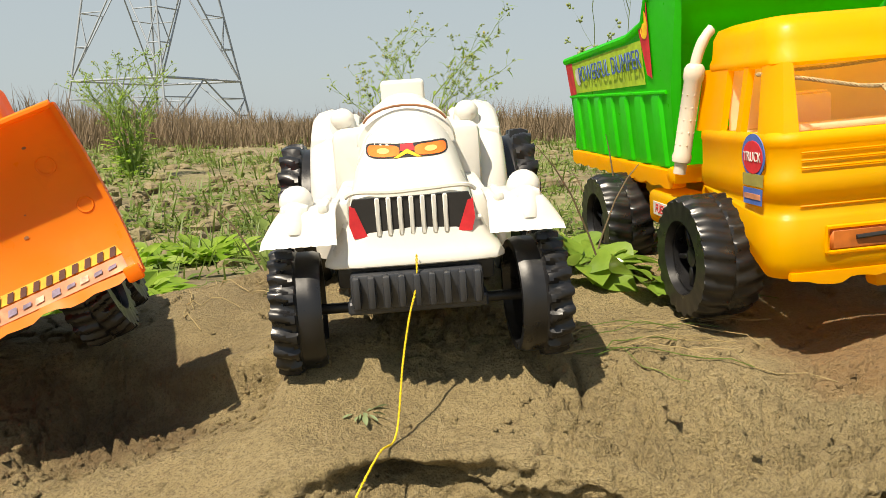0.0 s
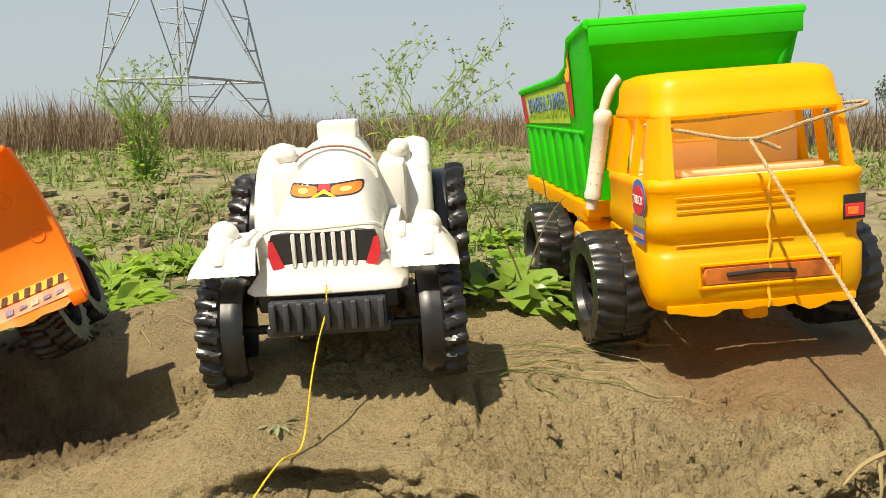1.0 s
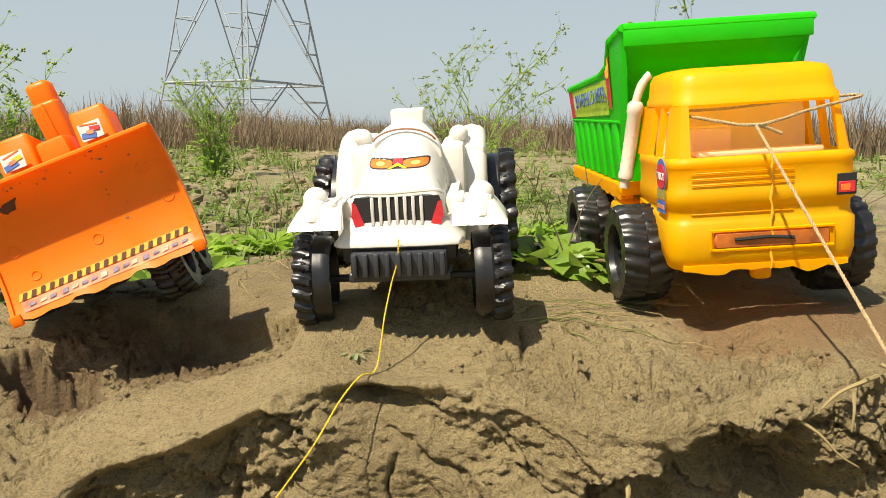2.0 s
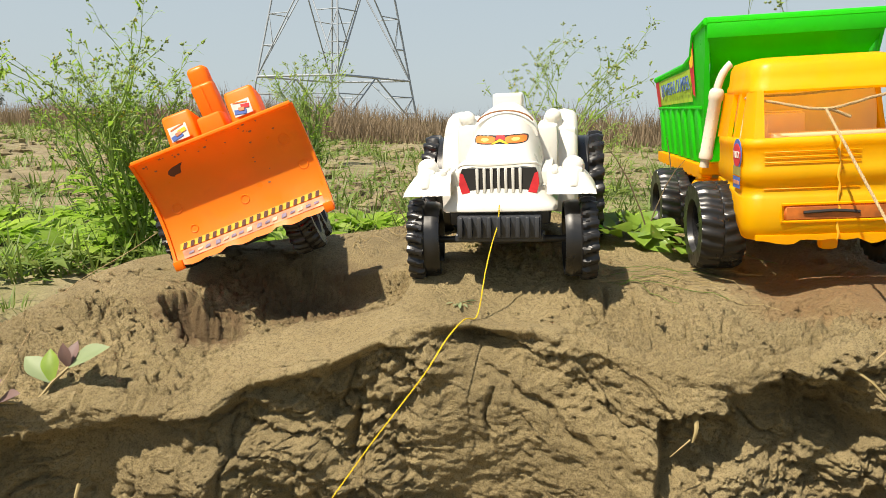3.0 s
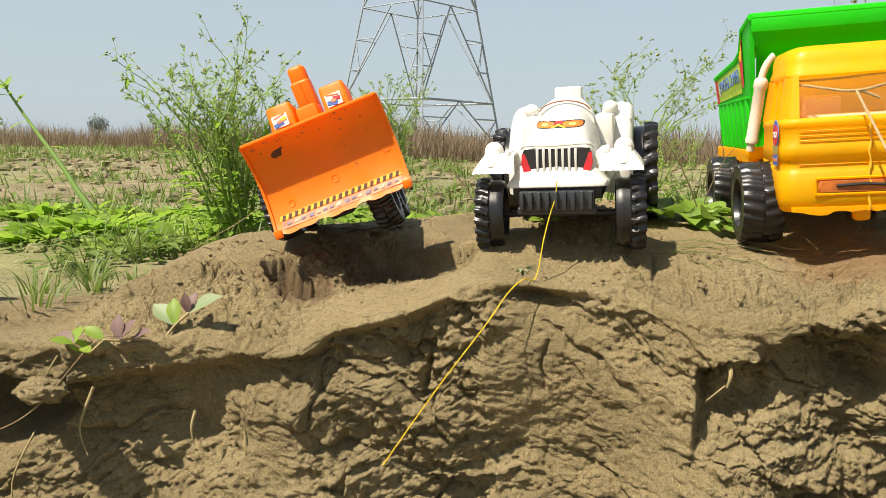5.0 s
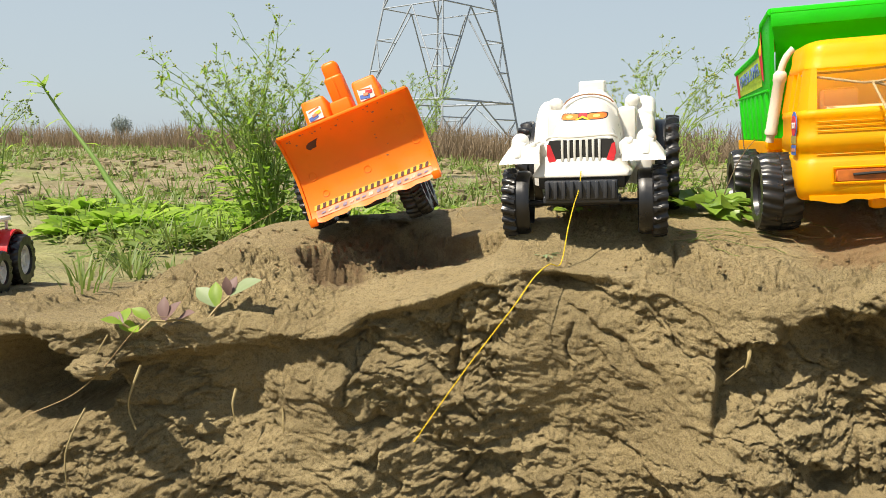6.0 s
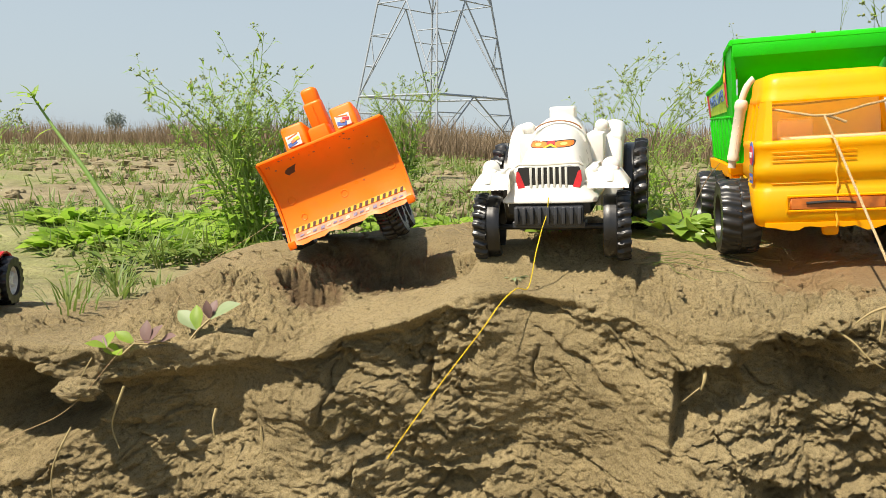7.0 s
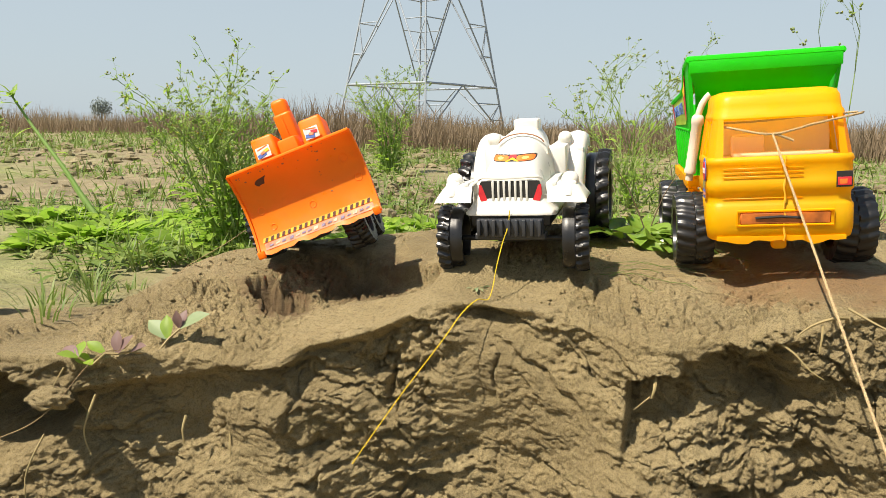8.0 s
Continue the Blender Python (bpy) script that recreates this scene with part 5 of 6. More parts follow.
def weed_bush(x, y, tall, spread, stems, seed, label, buds=1.0, leafiness=1.0, thick=0.0022, lean=(0, 0), name="weed_plant", low_leaves=60):
    """A much branched annual weed: upright stems, forking sprays, small heads at the tips."""
    rnd = random.Random(seed)
    base = on_ground(x, y)
    t = thing(name, Matrix.Translation(base), label, "weed plant")
    stem, leaf, head, bloom = Soup(), Soup(), Soup(), Soup()

    def grow(p, way, length, r, level):
        steps = 4
        seg = length / steps
        for k in range(steps):
            way = (way + Vector((rnd.gauss(0, 0.10), rnd.gauss(0, 0.10), rnd.gauss(0.03, 0.05)))).normalized()
            q = p + way * seg
            stem.stick(p, q, r * (1 - 0.15 * k), r * (1 - 0.15 * (k + 1)), 5 if level == 0 else 3)
            if rnd.random() < 0.75 * leafiness * (1.0 if level < 2 else 0.5):
                d = (way * 0.5 + Vector((rnd.gauss(0, 1), rnd.gauss(0, 1), rnd.gauss(0.1, 0.4)))).normalized()
                n_l = tall * rnd.uniform(0.045, 0.12) * (1.5 if level == 0 else 0.8)
                leaf.leaf(q, d, Vector((0, 0, 1)), n_l, n_l * rnd.uniform(0.16, 0.34), 0.3, 2)
            if level < 3 and k > 0 and rnd.random() < (0.85, 0.85, 0.6)[level]:
                out = Vector((rnd.gauss(0, 1), rnd.gauss(0, 1), 0)).normalized()
                grow(q, (way * 0.95 + out * rnd.uniform(0.45, 0.85)).normalized(), length * rnd.uniform(0.42, 0.62), r * 0.55, level + 1)
            p = q
        if level >= 1:
            for _ in range(rnd.randint(3, 6)):
                d = (way + Vector((rnd.gauss(0, 0.7), rnd.gauss(0, 0.7), rnd.gauss(0, 0.5)))).normalized()
                tip = p + d * tall * rnd.uniform(0.008, 0.03)
                stem.stick(p, tip, r * 0.35, r * 0.25, 3)
                if rnd.random() < buds:
                    (bloom if rnd.random() < 0.05 else head).grain(tip, tall * rnd.uniform(0.0045, 0.0085), d)

    for k in range(stems):
        a = rnd.uniform(0, 2 * math.pi)
        o = Vector((math.cos(a), math.sin(a), 0))
        grow(o * spread * 0.12 * rnd.random(), (Vector((lean[0], lean[1], 1)) + o * rnd.uniform(0.1, 0.55) * spread / tall).normalized(), tall * rnd.uniform(0.55, 0.78), thick, 0)
    for _ in range(low_leaves):
        a = rnd.uniform(0, 2 * math.pi)
        o = Vector((math.cos(a), math.sin(a), rnd.uniform(0.1, 0.9))).normalized()
        s = tall * rnd.uniform(0.06, 0.14)
        leaf.leaf(Vector((o.x, o.y, 0)) * spread * rnd.uniform(0.0, 0.35) + Vector((0, 0, tall * 0.45 * rnd.random() ** 1.6)), o, Vector((0, 0, 1)), s, s * 0.42, 0.35, 3)
    stem.made("stem", STEM, t)
    leaf.made("foliage", LEAF, t)
    tagged(head.made("seed_cluster", BUD, t), kind="stuff")
    if bloom.f:
        tagged(bloom.made("bloom_cluster", BLOOM, t), kind="stuff")
    return t


weed_bush(-0.520, 0.70, 0.225, 0.22, 24, 11, "tall green branching weed with fine seed heads behind the bank", 0.95, 3.2, 0.0024, lean=(-0.16, 0.0), low_leaves=420)
weed_bush(-1.13, 2.85, 0.36, 0.22, 12, 23, "pale green bushy weed standing in the field", 1.0, 2.6, 0.0055, low_leaves=200)
weed_bush(-0.07, 2.05, 0.39, 0.36, 7, 31, "thin branching dry weed against the sky", 1.0, 0.8, 0.0034, low_leaves=20)
weed_bush(-0.02, 1.75, 0.20, 0.30, 11, 37, "yellow-flowering low weed behind the bank", 1.0, 2.2, low_leaves=160)
weed_bush(0.97, 1.35, 0.27, 0.3, 6, 41, "blurred green weed beside the truck", 1.0, 0.8)
weed_bush(-1.29, 0.90, 0.275, 0.10, 3, 43, "tall thin weed at the field's edge", 0.8, 0.9)
weed_bush(0.62, 2.9, 0.72, 0.10, 2, 47, "single tall seed stalk in the field", 1.0, 0.2, 0.003, low_leaves=4)


def leaning_stalk():
    """One thick green flower stalk that leans over."""
    base = on_ground(-0.916, 0.868)
    t = thing("leaning_stalk", Matrix.Translation(base), "thick pale green stalk leaning over the field", "weed plant")
    pts = curve_points([(0, 0, 0), (-0.040, 0.0, 0.048), (-0.073, 0.0, 0.092), (-0.142, 0.0, 0.170), (-0.193, 0.0, 0.233)], 5)
    part("stalk", tube(pts, [0.0070 - 0.0054 * k / (len(pts) - 1) for k in range(len(pts))], 8), PALE_STALK, t)
    s = Soup()
    rnd = random.Random(3)
    for k, u in enumerate((0.62, 0.75, 0.86, 0.90, 0.93, 0.95, 0.97, 0.98, 1.0, 1.0, 1.0, 1.0, 1.0, 1.0)):
        p = pts[int(u * (len(pts) - 1))]
        d = Vector((rnd.gauss(0, 1), rnd.gauss(0, 1), rnd.uniform(-0.1, 1.1))).normalized()
        s.leaf(p, d, Vector((0, 0, 1)), rnd.uniform(0.02, 0.045), 0.009, 0.35, 3)
    s.made("tip_foliage", LEAF, t)
    return t


PALE_STALK = leafy("pale_green_stalk", (0.22, 0.36, 0.08), (0.28, 0.42, 0.10), 0.5, 0.25)
leaning_stalk()


def leaf_clump(x, y, n, size, spread, seed, material, label, category="weed plant", name="leafy_weed", flat=0.5, broad=0.6, lift=0.0):
    """A low plant of broad leaves, each its own part while they are few."""
    rnd = random.Random(seed)
    base = on_ground(x, y) + Vector((0, 0, lift))
    t = thing(name, Matrix.Translation(base), label, category)
    whole = Soup()
    for k in range(n):
        a = rnd.uniform(0, 2 * math.pi)
        o = Vector((math.cos(a), math.sin(a), rnd.uniform(0.05, 1.2) * flat)).normalized()
        s = size * rnd.uniform(0.6, 1.25)
        root = Vector((math.cos(a), math.sin(a), 0)) * spread * rnd.random() ** 0.7
        one = whole if n > 60 else Soup()
        one.leaf(root + Vector((0, 0, 0.25 * size * rnd.random())), o, Vector((rnd.gauss(0, 0.3), rnd.gauss(0, 0.3), 1)), s, s * broad * rnd.uniform(0.8, 1.2), rnd.uniform(0.1, 0.5), 4)
        if n <= 60:
            ob = one.made("leaf", material, t)
            so = ob.modifiers.new("rounded", "SUBSURF")
            so.levels = so.render_levels = 1
    if n > 60:
        whole.made("foliage", material, t)
    return t


leaf_clump(0.090, 0.505, 34, 0.027, 0.034, 5, SUCC, "glossy broad-leaved green plant between the toys", flat=0.6, broad=0.95, lift=0.004)
leaf_clump(0.128, 0.490, 14, 0.026, 0.018, 6, SUCC, "glossy broad-leaved green plant beside the truck wheel", flat=0.5, broad=0.9, lift=0.003)
leaf_clump(0.215, 0.585, 20, 0.026, 0.05, 7, LEAF, "dark green leaves under the truck", flat=0.5)
leaf_clump(-0.035, 0.460, 8, 0.016, 0.012, 8, LEAF, "small green seedling under the white tractor", flat=0.4)
leaf_clump(-0.034, 0.345, 12, 0.007, 0.007, 9, PALE, "tiny dry weed on the mud", flat=0.25, broad=0.35)


# low growth behind the bank: tufts and leafy weeds, each countable clump a thing of its own
def tuft(x, y, n, tall, spread, seed, label="tuft of green grass behind the bank", material=None, name="grass_tuft"):
    rnd = random.Random(seed)
    base = on_ground(x, y)
    s = Soup()
    for _ in range(n):
        a = rnd.uniform(0, 2 * math.pi)
        root = Vector((math.cos(a), math.sin(a), 0)) * spread * rnd.random() ** 0.6 * 0.5
        h = tall * rnd.uniform(0.45, 1.1)
        o = Vector((math.cos(a), math.sin(a), 0))
        s.blade(root, root + Vector((0, 0, h)) + o * h * rnd.uniform(0, 0.5), rnd.uniform(0.0018, 0.0036) * (tall / 0.06) ** 0.5, o * h * rnd.uniform(0.1, 0.9) + Vector((0, 0, -h * rnd.uniform(0, 0.35))))
    ob = s.made(name, material or GRASS)
    ob.location = base
    return tagged(ob, label, "grass", "tufts along the bank")


rnd = random.Random(77)
for k in range(46):
    u = rnd.random()
    x = -0.62 + 1.15 * u
    y = float(along(BACK_X, BACK_Y, x)) + rnd.uniform(-0.035, 0.22)
    tuft(x, y, rnd.randint(16, 34), rnd.uniform(0.035, 0.07) * (0.55 if x < -0.36 else 1), rnd.uniform(0.03, 0.07), 100 + k)
for k in range(26):
    x = rnd.uniform(-1.05, -0.30)
    y = rnd.uniform(0.55, 1.15) if x < -0.5 else rnd.uniform(0.62, 1.1)
    leaf_clump(x, y, 70, rnd.uniform(0.022, 0.04), rnd.uniform(0.04, 0.08), 300 + k, LEAF, "bright green leafy weeds growing behind the bank", flat=0.9, broad=0.55)
for k in range(12):
    x = rnd.uniform(-0.28, 0.75)
    leaf_clump(x, rnd.uniform(0.75, 1.3), 70, rnd.uniform(0.02, 0.035), rnd.uniform(0.04, 0.08), 400 + k, LEAF, "bright green leafy weeds growing behind the bank", flat=0.9, broad=0.5)


def field_grass():
    """Short broad-leaved growth over the whole field, in patches, thinning with distance."""
    rnd = random.Random(5)
    s = Soup()
    for _ in range(17000):
        d = 0.75 + 11 * rnd.random() ** 1.7
        a = rnd.uniform(-0.95, 0.75)
        x, y = d * math.sin(a), d * math.cos(a)
        if y < float(np.interp(x, BACK_X, BACK_Y)) + 0.02:
            continue
        patch = noise.noise(Vector((x * 0.9, y * 0.9, 0.3))) + 0.6 * noise.noise(Vector((x * 3.1, y * 3.1, 2)))
        if patch < rnd.uniform(-0.35, 0.35):
            continue
        base = Vector((x, y, FIELD_Z - 0.010 + 0.02 * noise.noise(Vector((x * 3, y * 3, 7)))))
        h = rnd.uniform(0.012, 0.034) * (1 + 0.16 * d)
        for _ in range(4):
            o = Vector((rnd.gauss(0, 1), rnd.gauss(0, 1), 0)).normalized()
            root = base + o * rnd.uniform(0, 0.03) * d ** 0.5
            if rnd.random() < 0.3:
                s.blade(root, root + Vector((0, 0, h * 1.4)) + o * h * 0.5, 0.003 * d ** 0.6, o * h * rnd.uniform(0.1, 0.6))
            else:
                s.leaf(root + Vector((0, 0, h * rnd.uniform(0, 0.6))), (o + Vector((0, 0, rnd.uniform(0.1, 0.9)))).normalized(), Vector((0, 0, 1)), h * rnd.uniform(0.7, 1.2), h * rnd.uniform(0.4, 0.7), 0.35, 2)
    return tagged(s.made("field_grass", GRASS), "patchy short green weeds over the field", "grass", kind="stuff")


def reed_band():
    """Dry brown growth that closes the field."""
    rnd = random.Random(9)
    s = Soup()
    for _ in range(42000):
        a = rnd.uniform(-1.0, 0.8)
        d = 6.0 + 9 * rnd.random() ** 1.3
        if a < -0.55:
            d += 9 * smooth(-0.55, -0.75, a)
        x, y = d * math.sin(a), d * math.cos(a)
        tallness = 0.27 + 0.24 * noise.noise(Vector((x * 0.45, y * 0.3, 1))) + 0.14 * noise.noise(Vector((x * 1.9, y * 1.2, 4)))
        h = max(0.08, tallness) * rnd.uniform(0.7, 1.3) * (0.75 + 0.02 * d)
        root = Vector((x, y, FIELD_Z - 0.03))
        o = Vector((rnd.gauss(0, 1), rnd.gauss(0, 1), 0)).normalized()
        s.blade(root, root + Vector((0, 0, h)) + o * h * rnd.uniform(0, 0.3), rnd.uniform(0.004, 0.011), o * h * rnd.uniform(0, 0.5))
    return tagged(s.made("dry_reeds", REED), "band of dry brown reeds across the field", "reeds", kind="stuff")


def clods():
    """Loose lumps of earth in the field."""
    rnd = random.Random(15)
    s = Soup()
    for _ in range(1300):
        d = 0.9 + 8 * rnd.random() ** 1.5
        a = rnd.uniform(-0.95, 0.75)
        x, y = d * math.sin(a), d * math.cos(a)
        r = rnd.uniform(0.006, 0.022) * d ** 0.5
        p = Vector((x, y, FIELD_Z + 0.0))
        ring = []
        for lat in (-0.5, 0.25, 0.8):
            ring += [p + Vector((math.cos(k * 1.2566) * math.cos(lat), math.sin(k * 1.2566) * math.cos(lat), 0.7 * math.sin(lat))) * r * rnd.uniform(0.7, 1.3) for k in range(5)]
        ring.append(p + Vector((0, 0, 0.7 * r)))
        s.add(ring, [(b + k, b + (k + 1) % 5, b + 5 + (k + 1) % 5, b + 5 + k) for b in (0, 5) for k in range(5)] + [(10 + k, 10 + (k + 1) % 5, 15) for k in range(5)])
    ob = s.made("earth_clods", FIELD)
    ob.data.polygons.foreach_set("use_smooth", np.zeros(len(ob.data.polygons), bool))
    return tagged(ob, "loose dry clods of earth in the field", "earth", kind="stuff")


field_grass()
reed_band()
clods()


# ---- pylon far behind ----
def pylon(x, y, w, tall, turn):
    t = thing("electricity_pylon", pose(x, y, -0.5, 0, 0, turn), "tall grey steel lattice pylon in the haze", "pylon")

    def half(z):
        return w * 0.5 * (1 - 0.84 * z / tall)

    def beam(a, b, r, name):
        s = Soup()
        s.stick(Vector(a), Vector(b), r, r, 4)
        return s.made(name, HAZED_STEEL, t)

    levels = [0.0, 0.14, 0.40, 0.60, 0.78, 1.0]
    corners = ((-1, -1), (1, -1), (1, 1), (-1, 1))
    for cx, cy in corners:
        beam((cx * half(0), cy * half(0), 0), (cx * half(tall), cy * half(tall), tall), 0.080, "leg")
    for k, (u, v) in enumerate(zip(levels, levels[1:])):
        z0, z1 = u * tall, v * tall
        for (ax, ay), (bx, by) in zip(corners, corners[1:] + corners[:1]):
            A, B = Vector((ax * half(z0), ay * half(z0), z0)), Vector((bx * half(z0), by * half(z0), z0))
            C, D = Vector((ax * half(z1), ay * half(z1), z1)), Vector((bx * half(z1), by * half(z1), z1))
            top = (C + D) / 2
            beam(A, top, 0.058, "brace")
            beam(B, top, 0.058, "brace")
            beam(C, D, 0.085 if k == 0 else 0.05, "crossbar")
            for P, Q, R in ((A, C, top), (B, D, top)):
                for f in (0.33, 0.66):
                    beam(P.lerp(Q, f), P.lerp(R, f), 0.042, "lattice_bar")
                beam(P.lerp(Q, 0.66), P.lerp(R, 0.33), 0.04, "lattice_bar")
    return t


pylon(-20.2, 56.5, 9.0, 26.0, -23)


def far_tree(x, y, tall, seed):
    rnd = random.Random(seed)
    t = thing("far_tree", Matrix.Translation((x, y, -0.5)), "hazy dark green tree on the horizon", "tree", "trees on the horizon")
    trunk, crown = Soup(), Soup()
    trunk.stick(Vector((0, 0, 0)), Vector((0, 0, tall * 0.6)), tall * 0.03, tall * 0.015, 6)
    for k in range(5):
        a = k * 1.26
        trunk.stick(Vector((0, 0, tall * 0.4)), Vector((math.cos(a) * tall * 0.3, math.sin(a) * tall * 0.3, tall * 0.75)), tall * 0.014, tall * 0.006, 4)
    for _ in range(900):
        v = Vector((rnd.gauss(0, 1), rnd.gauss(0, 1), rnd.gauss(0, 0.8)))
        p = v.normalized() * tall * 0.42 * rnd.random() ** 0.4 * (1 + 0.25 * noise.noise(v * 1.5)) + Vector((0, 0, tall * 0.62))
        crown.leaf(p, Vector((rnd.gauss(0, 1), rnd.gauss(0, 1), rnd.gauss(0, 1))).normalized(), Vector((0, 0, 1)), tall * 0.09, tall * 0.07, 0.3, 2)
    trunk.made("trunk", REED, t)
    crown.made("crown", HAZED_FOLIAGE, t)
    return t


for x, y, tall, seed in ((-139, 158, 6.0, 1), (108, 205, 13, 5), (118, 200, 10, 6), (96, 215, 8, 7)):
    far_tree(x, y, tall, seed)

# ---- strings, rope, straw, roots ----
def twisted(pts, r, strands, turns_per_m, material, name, label, category="string", steps=10, wobble=0.0):
    """A cord of twisted strands along a smooth line."""
    line = curve_points(pts, steps)
    t = thing(name, Matrix.Translation(line[0]), label, category)
    length, marks = 0.0, [0.0]
    for a, b in zip(line, line[1:]):
        length += (b - a).length
        marks.append(length)
    n = int(length * turns_per_m * 6)
    ds = np.linspace(0, length, n)
    xs = [np.interp(ds, marks, [p[k] for p in line]) for k in range(3)]
    for s in range(strands):
        path = []
        for k in range(n):
            j = min(k + 1, n - 1)
            i = max(k - 1, 0)
            tan = Vector((xs[0][j] - xs[0][i], xs[1][j] - xs[1][i], xs[2][j] - xs[2][i])).normalized()
            side = tan.cross(Vector((0.2, 0.3, 0.93))).normalized()
            up = tan.cross(side)
            a = 2 * math.pi * (ds[k] * turns_per_m + s / strands)
            w = wobble * noise.noise(Vector((ds[k] * 180, s, 0)))
            path.append(Vector((xs[0][k], xs[1][k], xs[2][k])) + (side * math.cos(a) + up * math.sin(a)) * (r * 0.5 + w) - line[0])
        part("strand", tube(path, r * 0.62, 5), material, t)
    return t


twisted([(-0.0085, 0.3535, 0.0790), (-0.0088, 0.3505, 0.0655), (-0.0120, 0.3470, 0.0520), (-0.0150, 0.3400, 0.0330), (-0.0180, 0.3280, height(-0.018, 0.328) + 0.003), (-0.0230, 0.3060, height(-0.023, 0.306) + 0.002), (-0.0300, 0.2850, -0.001), (-0.0403, 0.2680, -0.0198),
         (-0.0590, 0.2640, -0.0470), (-0.0780, 0.2620, -0.0746), (-0.1081, 0.2570, -0.1213), (-0.1350, 0.2500, -0.1660), (-0.175, 0.225, -0.24), (-0.21, 0.17, -0.35)], 0.00048, 2, 320, YARN, "yellow_string", "thin yellow string tied to the tractor, hanging down the bank", wobble=0.0003)
twisted([(-0.2620, 0.330, 0.050), (-0.285, 0.325, 0.034), (-0.318, 0.305, height(-0.318, 0.305) + 0.002), (-0.318, 0.26, height(-0.318, 0.26) + 0.002), (-0.300, 0.205, height(-0.300, 0.215) + 0.003), (-0.298, 0.165, -0.035), (-0.342, 0.148, -0.086), (-0.424, 0.140, -0.131), (-0.62, 0.12, -0.27)], 0.00032, 2, 300, TWINE, "yellow_string", "thin yellow string running from the bulldozer over the mound", wobble=0.0002)
k0 = Vector((0.2040, 0.3725, 0.1500))
way = Vector((0.308, -1, -0.933))
twisted([k0, k0 + way * 0.06, k0 + way * 0.16, k0 + way * 0.30, k0 + way * 0.46, k0 + way * 0.55], 0.00092, 3, 170, TWINE, "jute_rope", "beige twisted jute rope tied to the truck cab", "rope", wobble=0.0002)
twisted([(0.1575, 0.400, 0.1570), (0.1590, 0.389, 0.1565), (0.175, 0.3800, 0.1535), (0.2040, 0.3725, 0.1500), (0.236, 0.3795, 0.1590), (0.2660, 0.3880, 0.1670), (0.2730, 0.3990, 0.1690)], 0.0010, 3, 170, TWINE, "jute_rope", "beige jute rope looped round the cab's window posts", "rope")
twisted([(0.1590, 0.391, 0.1580), (0.19, 0.392, 0.1600), (0.23, 0.394, 0.1650), (0.2680, 0.392, 0.1690)], 0.0009, 3, 170, TWINE, "jute_rope", "second strand of jute rope across the windscreen", "rope")
twisted([(0.2040, 0.3725, 0.1500), (0.211, 0.3735, 0.1485), (0.2200, 0.3745, 0.1450)], 0.0011, 3, 170, TWINE, "rope_knot", "frayed loose end of the rope's knot", "rope")


def straws():
    rnd = random.Random(21)
    for k in range(30):
        if k < 14:
            x, y, a, n = rnd.uniform(0.065, 0.13), rnd.uniform(0.385, 0.43), rnd.uniform(-0.5, 0.35), rnd.uniform(0.03, 0.085)
        elif k < 22:
            x, y, a, n = rnd.uniform(0.08, 0.16), rnd.uniform(0.46, 0.60), rnd.uniform(-1.0, 1.0), rnd.uniform(0.03, 0.09)
        else:
            x, y, a, n = rnd.uniform(-0.17, -0.10), rnd.uniform(0.46, 0.54), rnd.uniform(-1.2, 1.2), rnd.uniform(0.02, 0.05)
        pts = []
        for j in range(7):
            u = j / 6
            px, py = x + n * u * math.cos(a) + 0.004 * math.sin(4 * u + k), y + n * u * math.sin(a)
            pts.append(Vector((px, py, height(px, py) + 0.0012 + 0.006 * rnd.random() * math.sin(math.pi * u))))
        t = thing("straw", Matrix.Translation(pts[0]), "bent dry grass straw lying on the mud", "straw", "straws on the bank")
        part("stem", tube([p - pts[0] for p in pts], rnd.uniform(0.0002, 0.0004), 5), DRY if k % 3 else GRASS, t)


straws()
for k, (x, y, tip) in enumerate((((0.105), 0.50, (-0.045, -0.01, 0.085)), (0.128, 0.56, (-0.012, 0.0, 0.085)), (0.12, 0.60, (-0.02, 0.02, 0.06)), (-0.06, 0.70, (-0.03, 0.0, 0.12)), (0.10, 0.52, (0.03, 0.0, 0.07)), (0.33, 0.60, (0.10, 0.0, 0.085)), (0.33, 0.62, (0.12, 0.0, 0.05)), (-0.13, 0.60, (-0.05, 0, 0.07)))):
    base = on_ground(x, y)
    t = thing("dry_stalk", Matrix.Translation(base), "thin dry grass stalk standing behind the toys", "dry grass", "dry stalks")
    v = Vector(tip)
    part("stem", tube([v * u + Vector((0, 0, 0.012 * math.sin(3.1 * u))) for u in (0, 0.25, 0.5, 0.75, 1)], [0.0007, 0.00065, 0.0006, 0.0005, 0.0002], 5), REED, t)


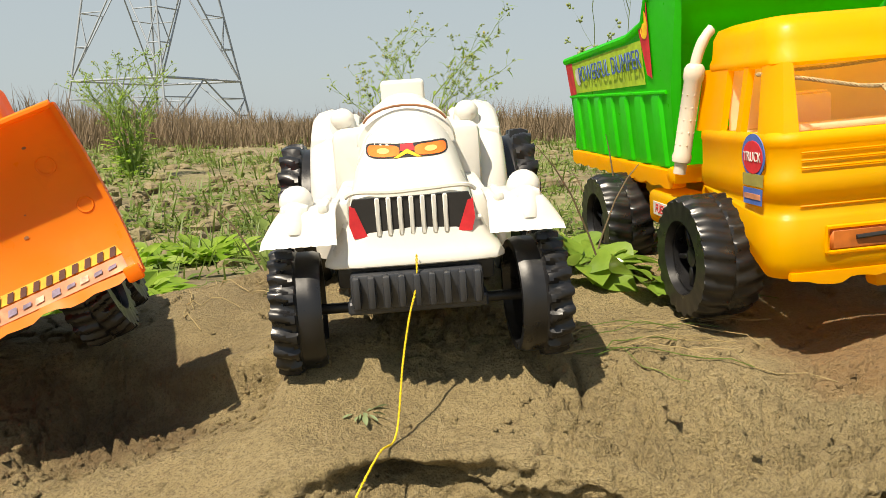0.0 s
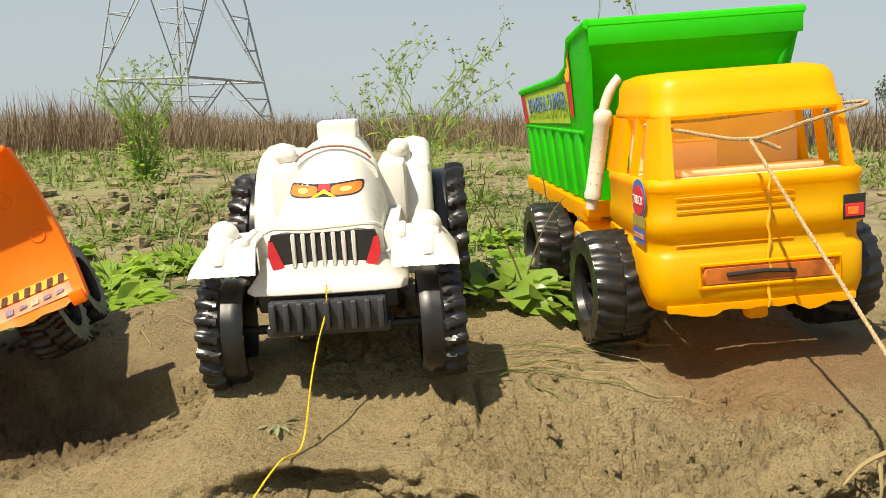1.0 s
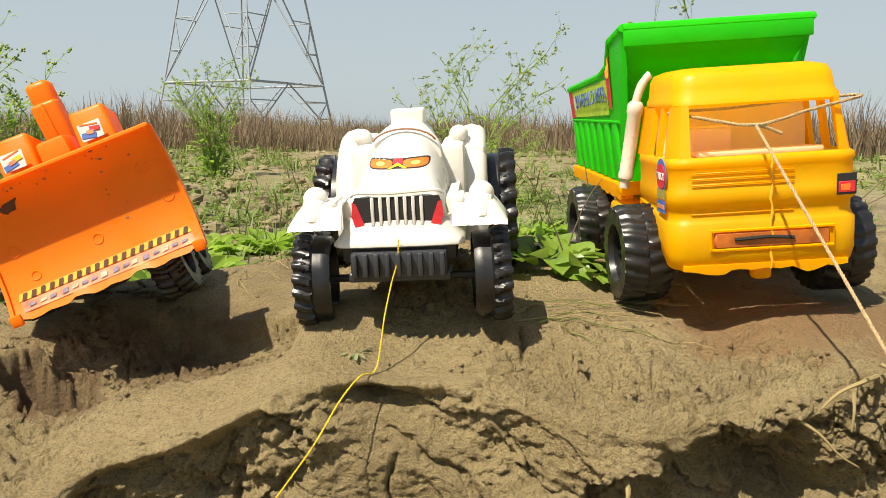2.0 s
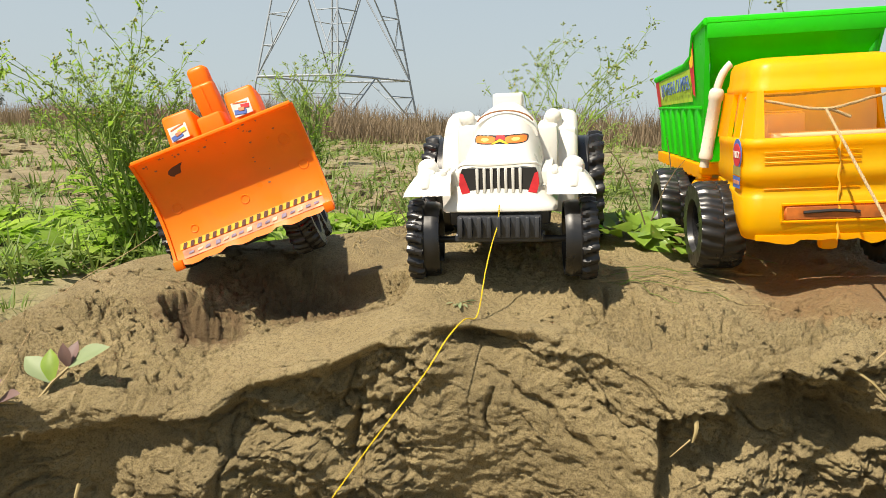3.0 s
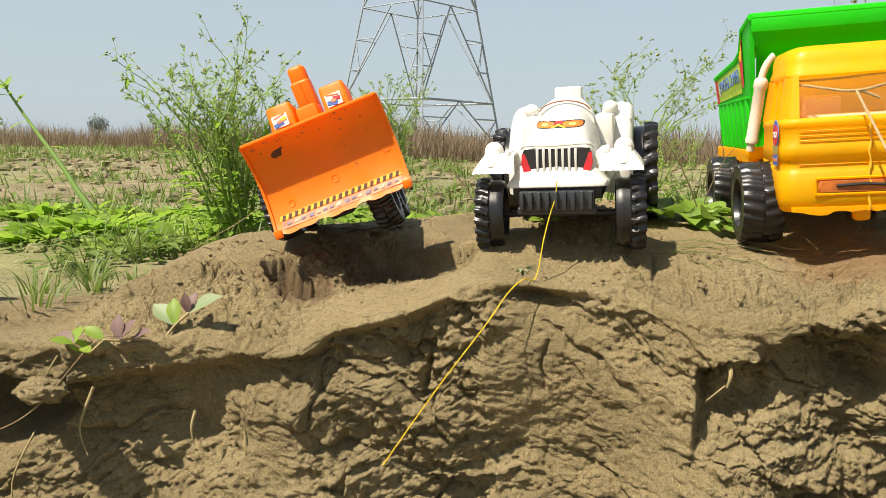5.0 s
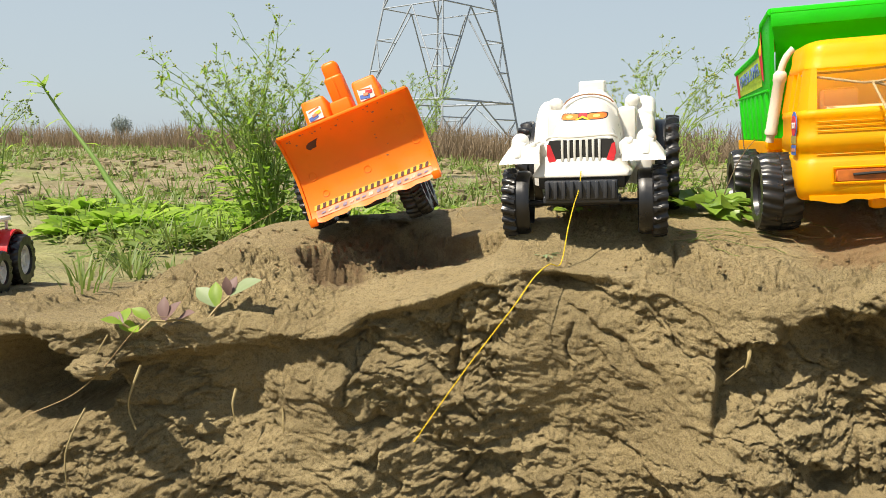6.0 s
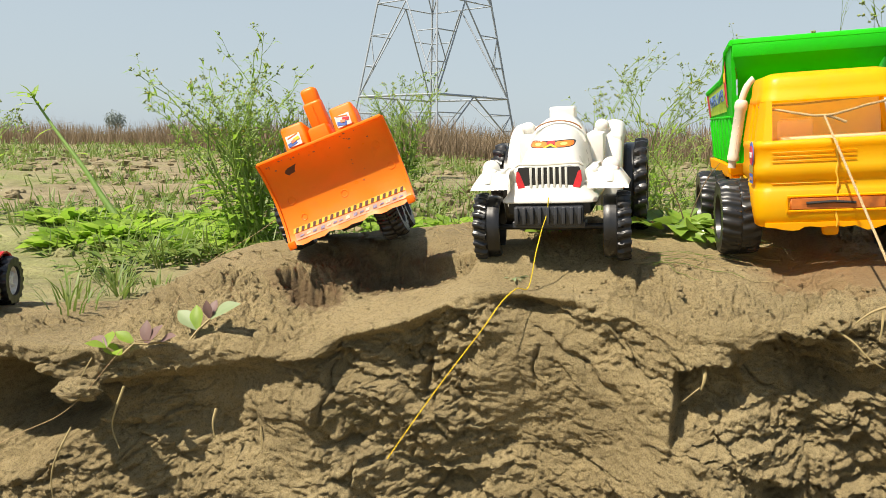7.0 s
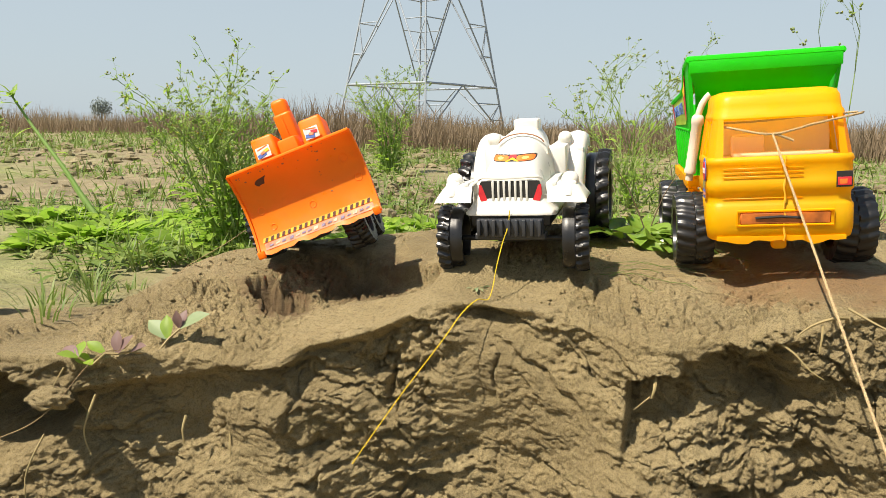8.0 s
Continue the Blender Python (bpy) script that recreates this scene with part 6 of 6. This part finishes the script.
def sprig():
    """A creeping sprig with a few leaves on the mound."""
    base = on_ground(-0.322, 0.176)
    t = thing("creeping_sprig", Matrix.Translation(base), "creeping sprig with pale green and purplish leaves on mud", "weed plant")
    pts = [on_ground(-0.322 + 0.056 * u, 0.172 + 0.058 * u) + Vector((0, 0, 0.003 + 0.018 * max(0, u - 0.75) * 2)) - base for u in [k / 8 for k in range(9)]]
    part("stem", tube(pts, 0.0011, 6), DRY, t)
    rnd = random.Random(8)
    for at, d, size, mat in ((8, (0.8, 0.1, 0.55), 0.024, PALE), (7, (-0.7, 0.1, 0.5), 0.022, PALE), (7, (-0.3, 0.3, 0.8), 0.018, LEAF), (8, (0.0, 0.4, 0.8), 0.014, MAUVE), (8, (-0.1, -0.2, 0.9), 0.013, MAUVE), (3, (-0.2, 0.2, 0.9), 0.016, MAUVE), (3, (0.4, 0.2, 0.7), 0.016, MAUVE), (2, (-0.6, -0.1, 0.4), 0.015, LEAF),
                             (1, (-0.8, 0.0, 0.4), 0.016, LEAF), (1, (0.2, -0.5, 0.4), 0.013, LEAF), (0, (-0.8, 0.2, 0.3), 0.017, MAUVE), (0, (-0.3, 0.6, 0.5), 0.015, LEAF), (4, (0.5, -0.1, 0.3), 0.015, MAUVE), (0, (-0.5, -0.5, 0.3), 0.013, LEAF)):
        s = Soup()
        s.leaf(pts[at], Vector(d).normalized(), Vector((0, -0.6, 1)), size * 1.25, size * 0.72, 0.15, 4)
        ob = s.made("leaf", mat, t)
        so = ob.modifiers.new("rounded", "SUBSURF")
        so.levels = so.render_levels = 1
    return t


sprig()


def root(pts, r, label="thin pale root sticking out of the bank"):
    t = thing("root", Matrix.Translation(pts[0]), label, "root", "roots in the bank")
    line = curve_points(pts, 6)
    part("fibre", tube([p - line[0] for p in line], [r * (1 - 0.7 * k / (len(line) - 1)) for k in range(len(line))], 6), DRY, t)


root([(0.262, 0.318, 0.014), (0.250, 0.303, 0.016), (0.236, 0.300, 0.010), (0.226, 0.296, 0.002)], 0.0016)
root([(0.216, 0.300, -0.006), (0.226, 0.296, -0.012), (0.236, 0.293, -0.022), (0.246, 0.293, -0.028)], 0.0011)
root([(0.244, 0.302, 0.010), (0.243, 0.297, 0.000), (0.242, 0.296, -0.010)], 0.0012)
root([(0.262, 0.315, 0.022), (0.285, 0.300, 0.012), (0.305, 0.296, 0.006)], 0.0011)
root([(0.126, 0.300, -0.040), (0.127, 0.288, -0.047), (0.125, 0.286, -0.056)], 0.0022)
root([(0.124, 0.288, -0.055), (0.112, 0.284, -0.066)], 0.0007)
root([(-0.318, 0.185, -0.075), (-0.316, 0.172, -0.090), (-0.318, 0.170, -0.105), (-0.310, 0.168, -0.120)], 0.0012)
root([(-0.252, 0.215, -0.095), (-0.250, 0.207, -0.105), (-0.247, 0.206, -0.118)], 0.0013)
root([(-0.218, 0.228, -0.110), (-0.214, 0.222, -0.125), (-0.213, 0.222, -0.138)], 0.0007)
root([(-0.360, 0.170, -0.110), (-0.362, 0.150, -0.140), (-0.358, 0.148, -0.18)], 0.0010)


def hanging_clod(x, y, z, r, seed):
    """A lump of dried mud that hangs by roots under the lip."""
    bm = bmesh.new()
    bmesh.ops.create_icosphere(bm, subdivisions=4, radius=r)
    for v in bm.verts:
        n = v.co.normalized()
        k = 1 + 0.35 * noise.noise(n * 2.2 + Vector((seed, 0, 0))) + 0.20 * noise.noise(n * 6 + Vector((0, seed, 0))) + 0.08 * noise.noise(n * 17)
        v.co = Vector((n.x * 1.35, n.y, n.z * 0.62)) * r * k
    t = thing("mud_clod", Matrix.Translation((x, y, z)), "broken lump of dried mud hanging in the bank's hollow", "mud clod")
    part("lump", bm, MUD, t, "", 60)
    return t


hanging_clod(-0.340, 0.158, -0.072, 0.014, 3)
hanging_clod(-0.372, 0.168, -0.060, 0.009, 8)
root([(-0.333, 0.168, -0.048), (-0.336, 0.162, -0.058), (-0.338, 0.158, -0.066)], 0.0008)


def mud_crumbs():
    """Small broken crumbs of mud that lie on the bank's top."""
    rnd = random.Random(33)
    s = Soup()
    for k in range(520):
        cx, cy, rx, ry = ((0.16, 0.335, 0.10, 0.03), (-0.185, 0.345, 0.055, 0.03), (-0.27, 0.265, 0.07, 0.04), (-0.10, 0.375, 0.035, 0.02), (0.0, 0.36, 0.25, 0.06))[k % 5]
        x, y = cx + rnd.gauss(0, 0.6) * rx, cy + rnd.gauss(0, 0.6) * ry
        if y < float(along(EDGE_X, EDGE_Y, x)) + 0.012:
            continue
        r = 0.0008 + 0.0022 * rnd.random() ** 3
        p = Vector((x, y, height(x, y) + r * 0.25))
        ring = []
        for lat in (-0.5, 0.25, 0.8):
            ring += [p + Vector((math.cos(j * 1.2566) * math.cos(lat), math.sin(j * 1.2566) * math.cos(lat), 0.75 * math.sin(lat))) * r * rnd.uniform(0.6, 1.4) for j in range(5)]
        ring.append(p + Vector((0, 0, 0.7 * r)))
        s.add(ring, [(b + j, b + (j + 1) % 5, b + 5 + (j + 1) % 5, b + 5 + j) for b in (0, 5) for j in range(5)] + [(10 + j, 10 + (j + 1) % 5, 15) for j in range(5)])
    return tagged(s.made("mud_crumbs", MUD), "small dry crumbs of mud scattered on the bank", "earth", kind="stuff")


mud_crumbs()
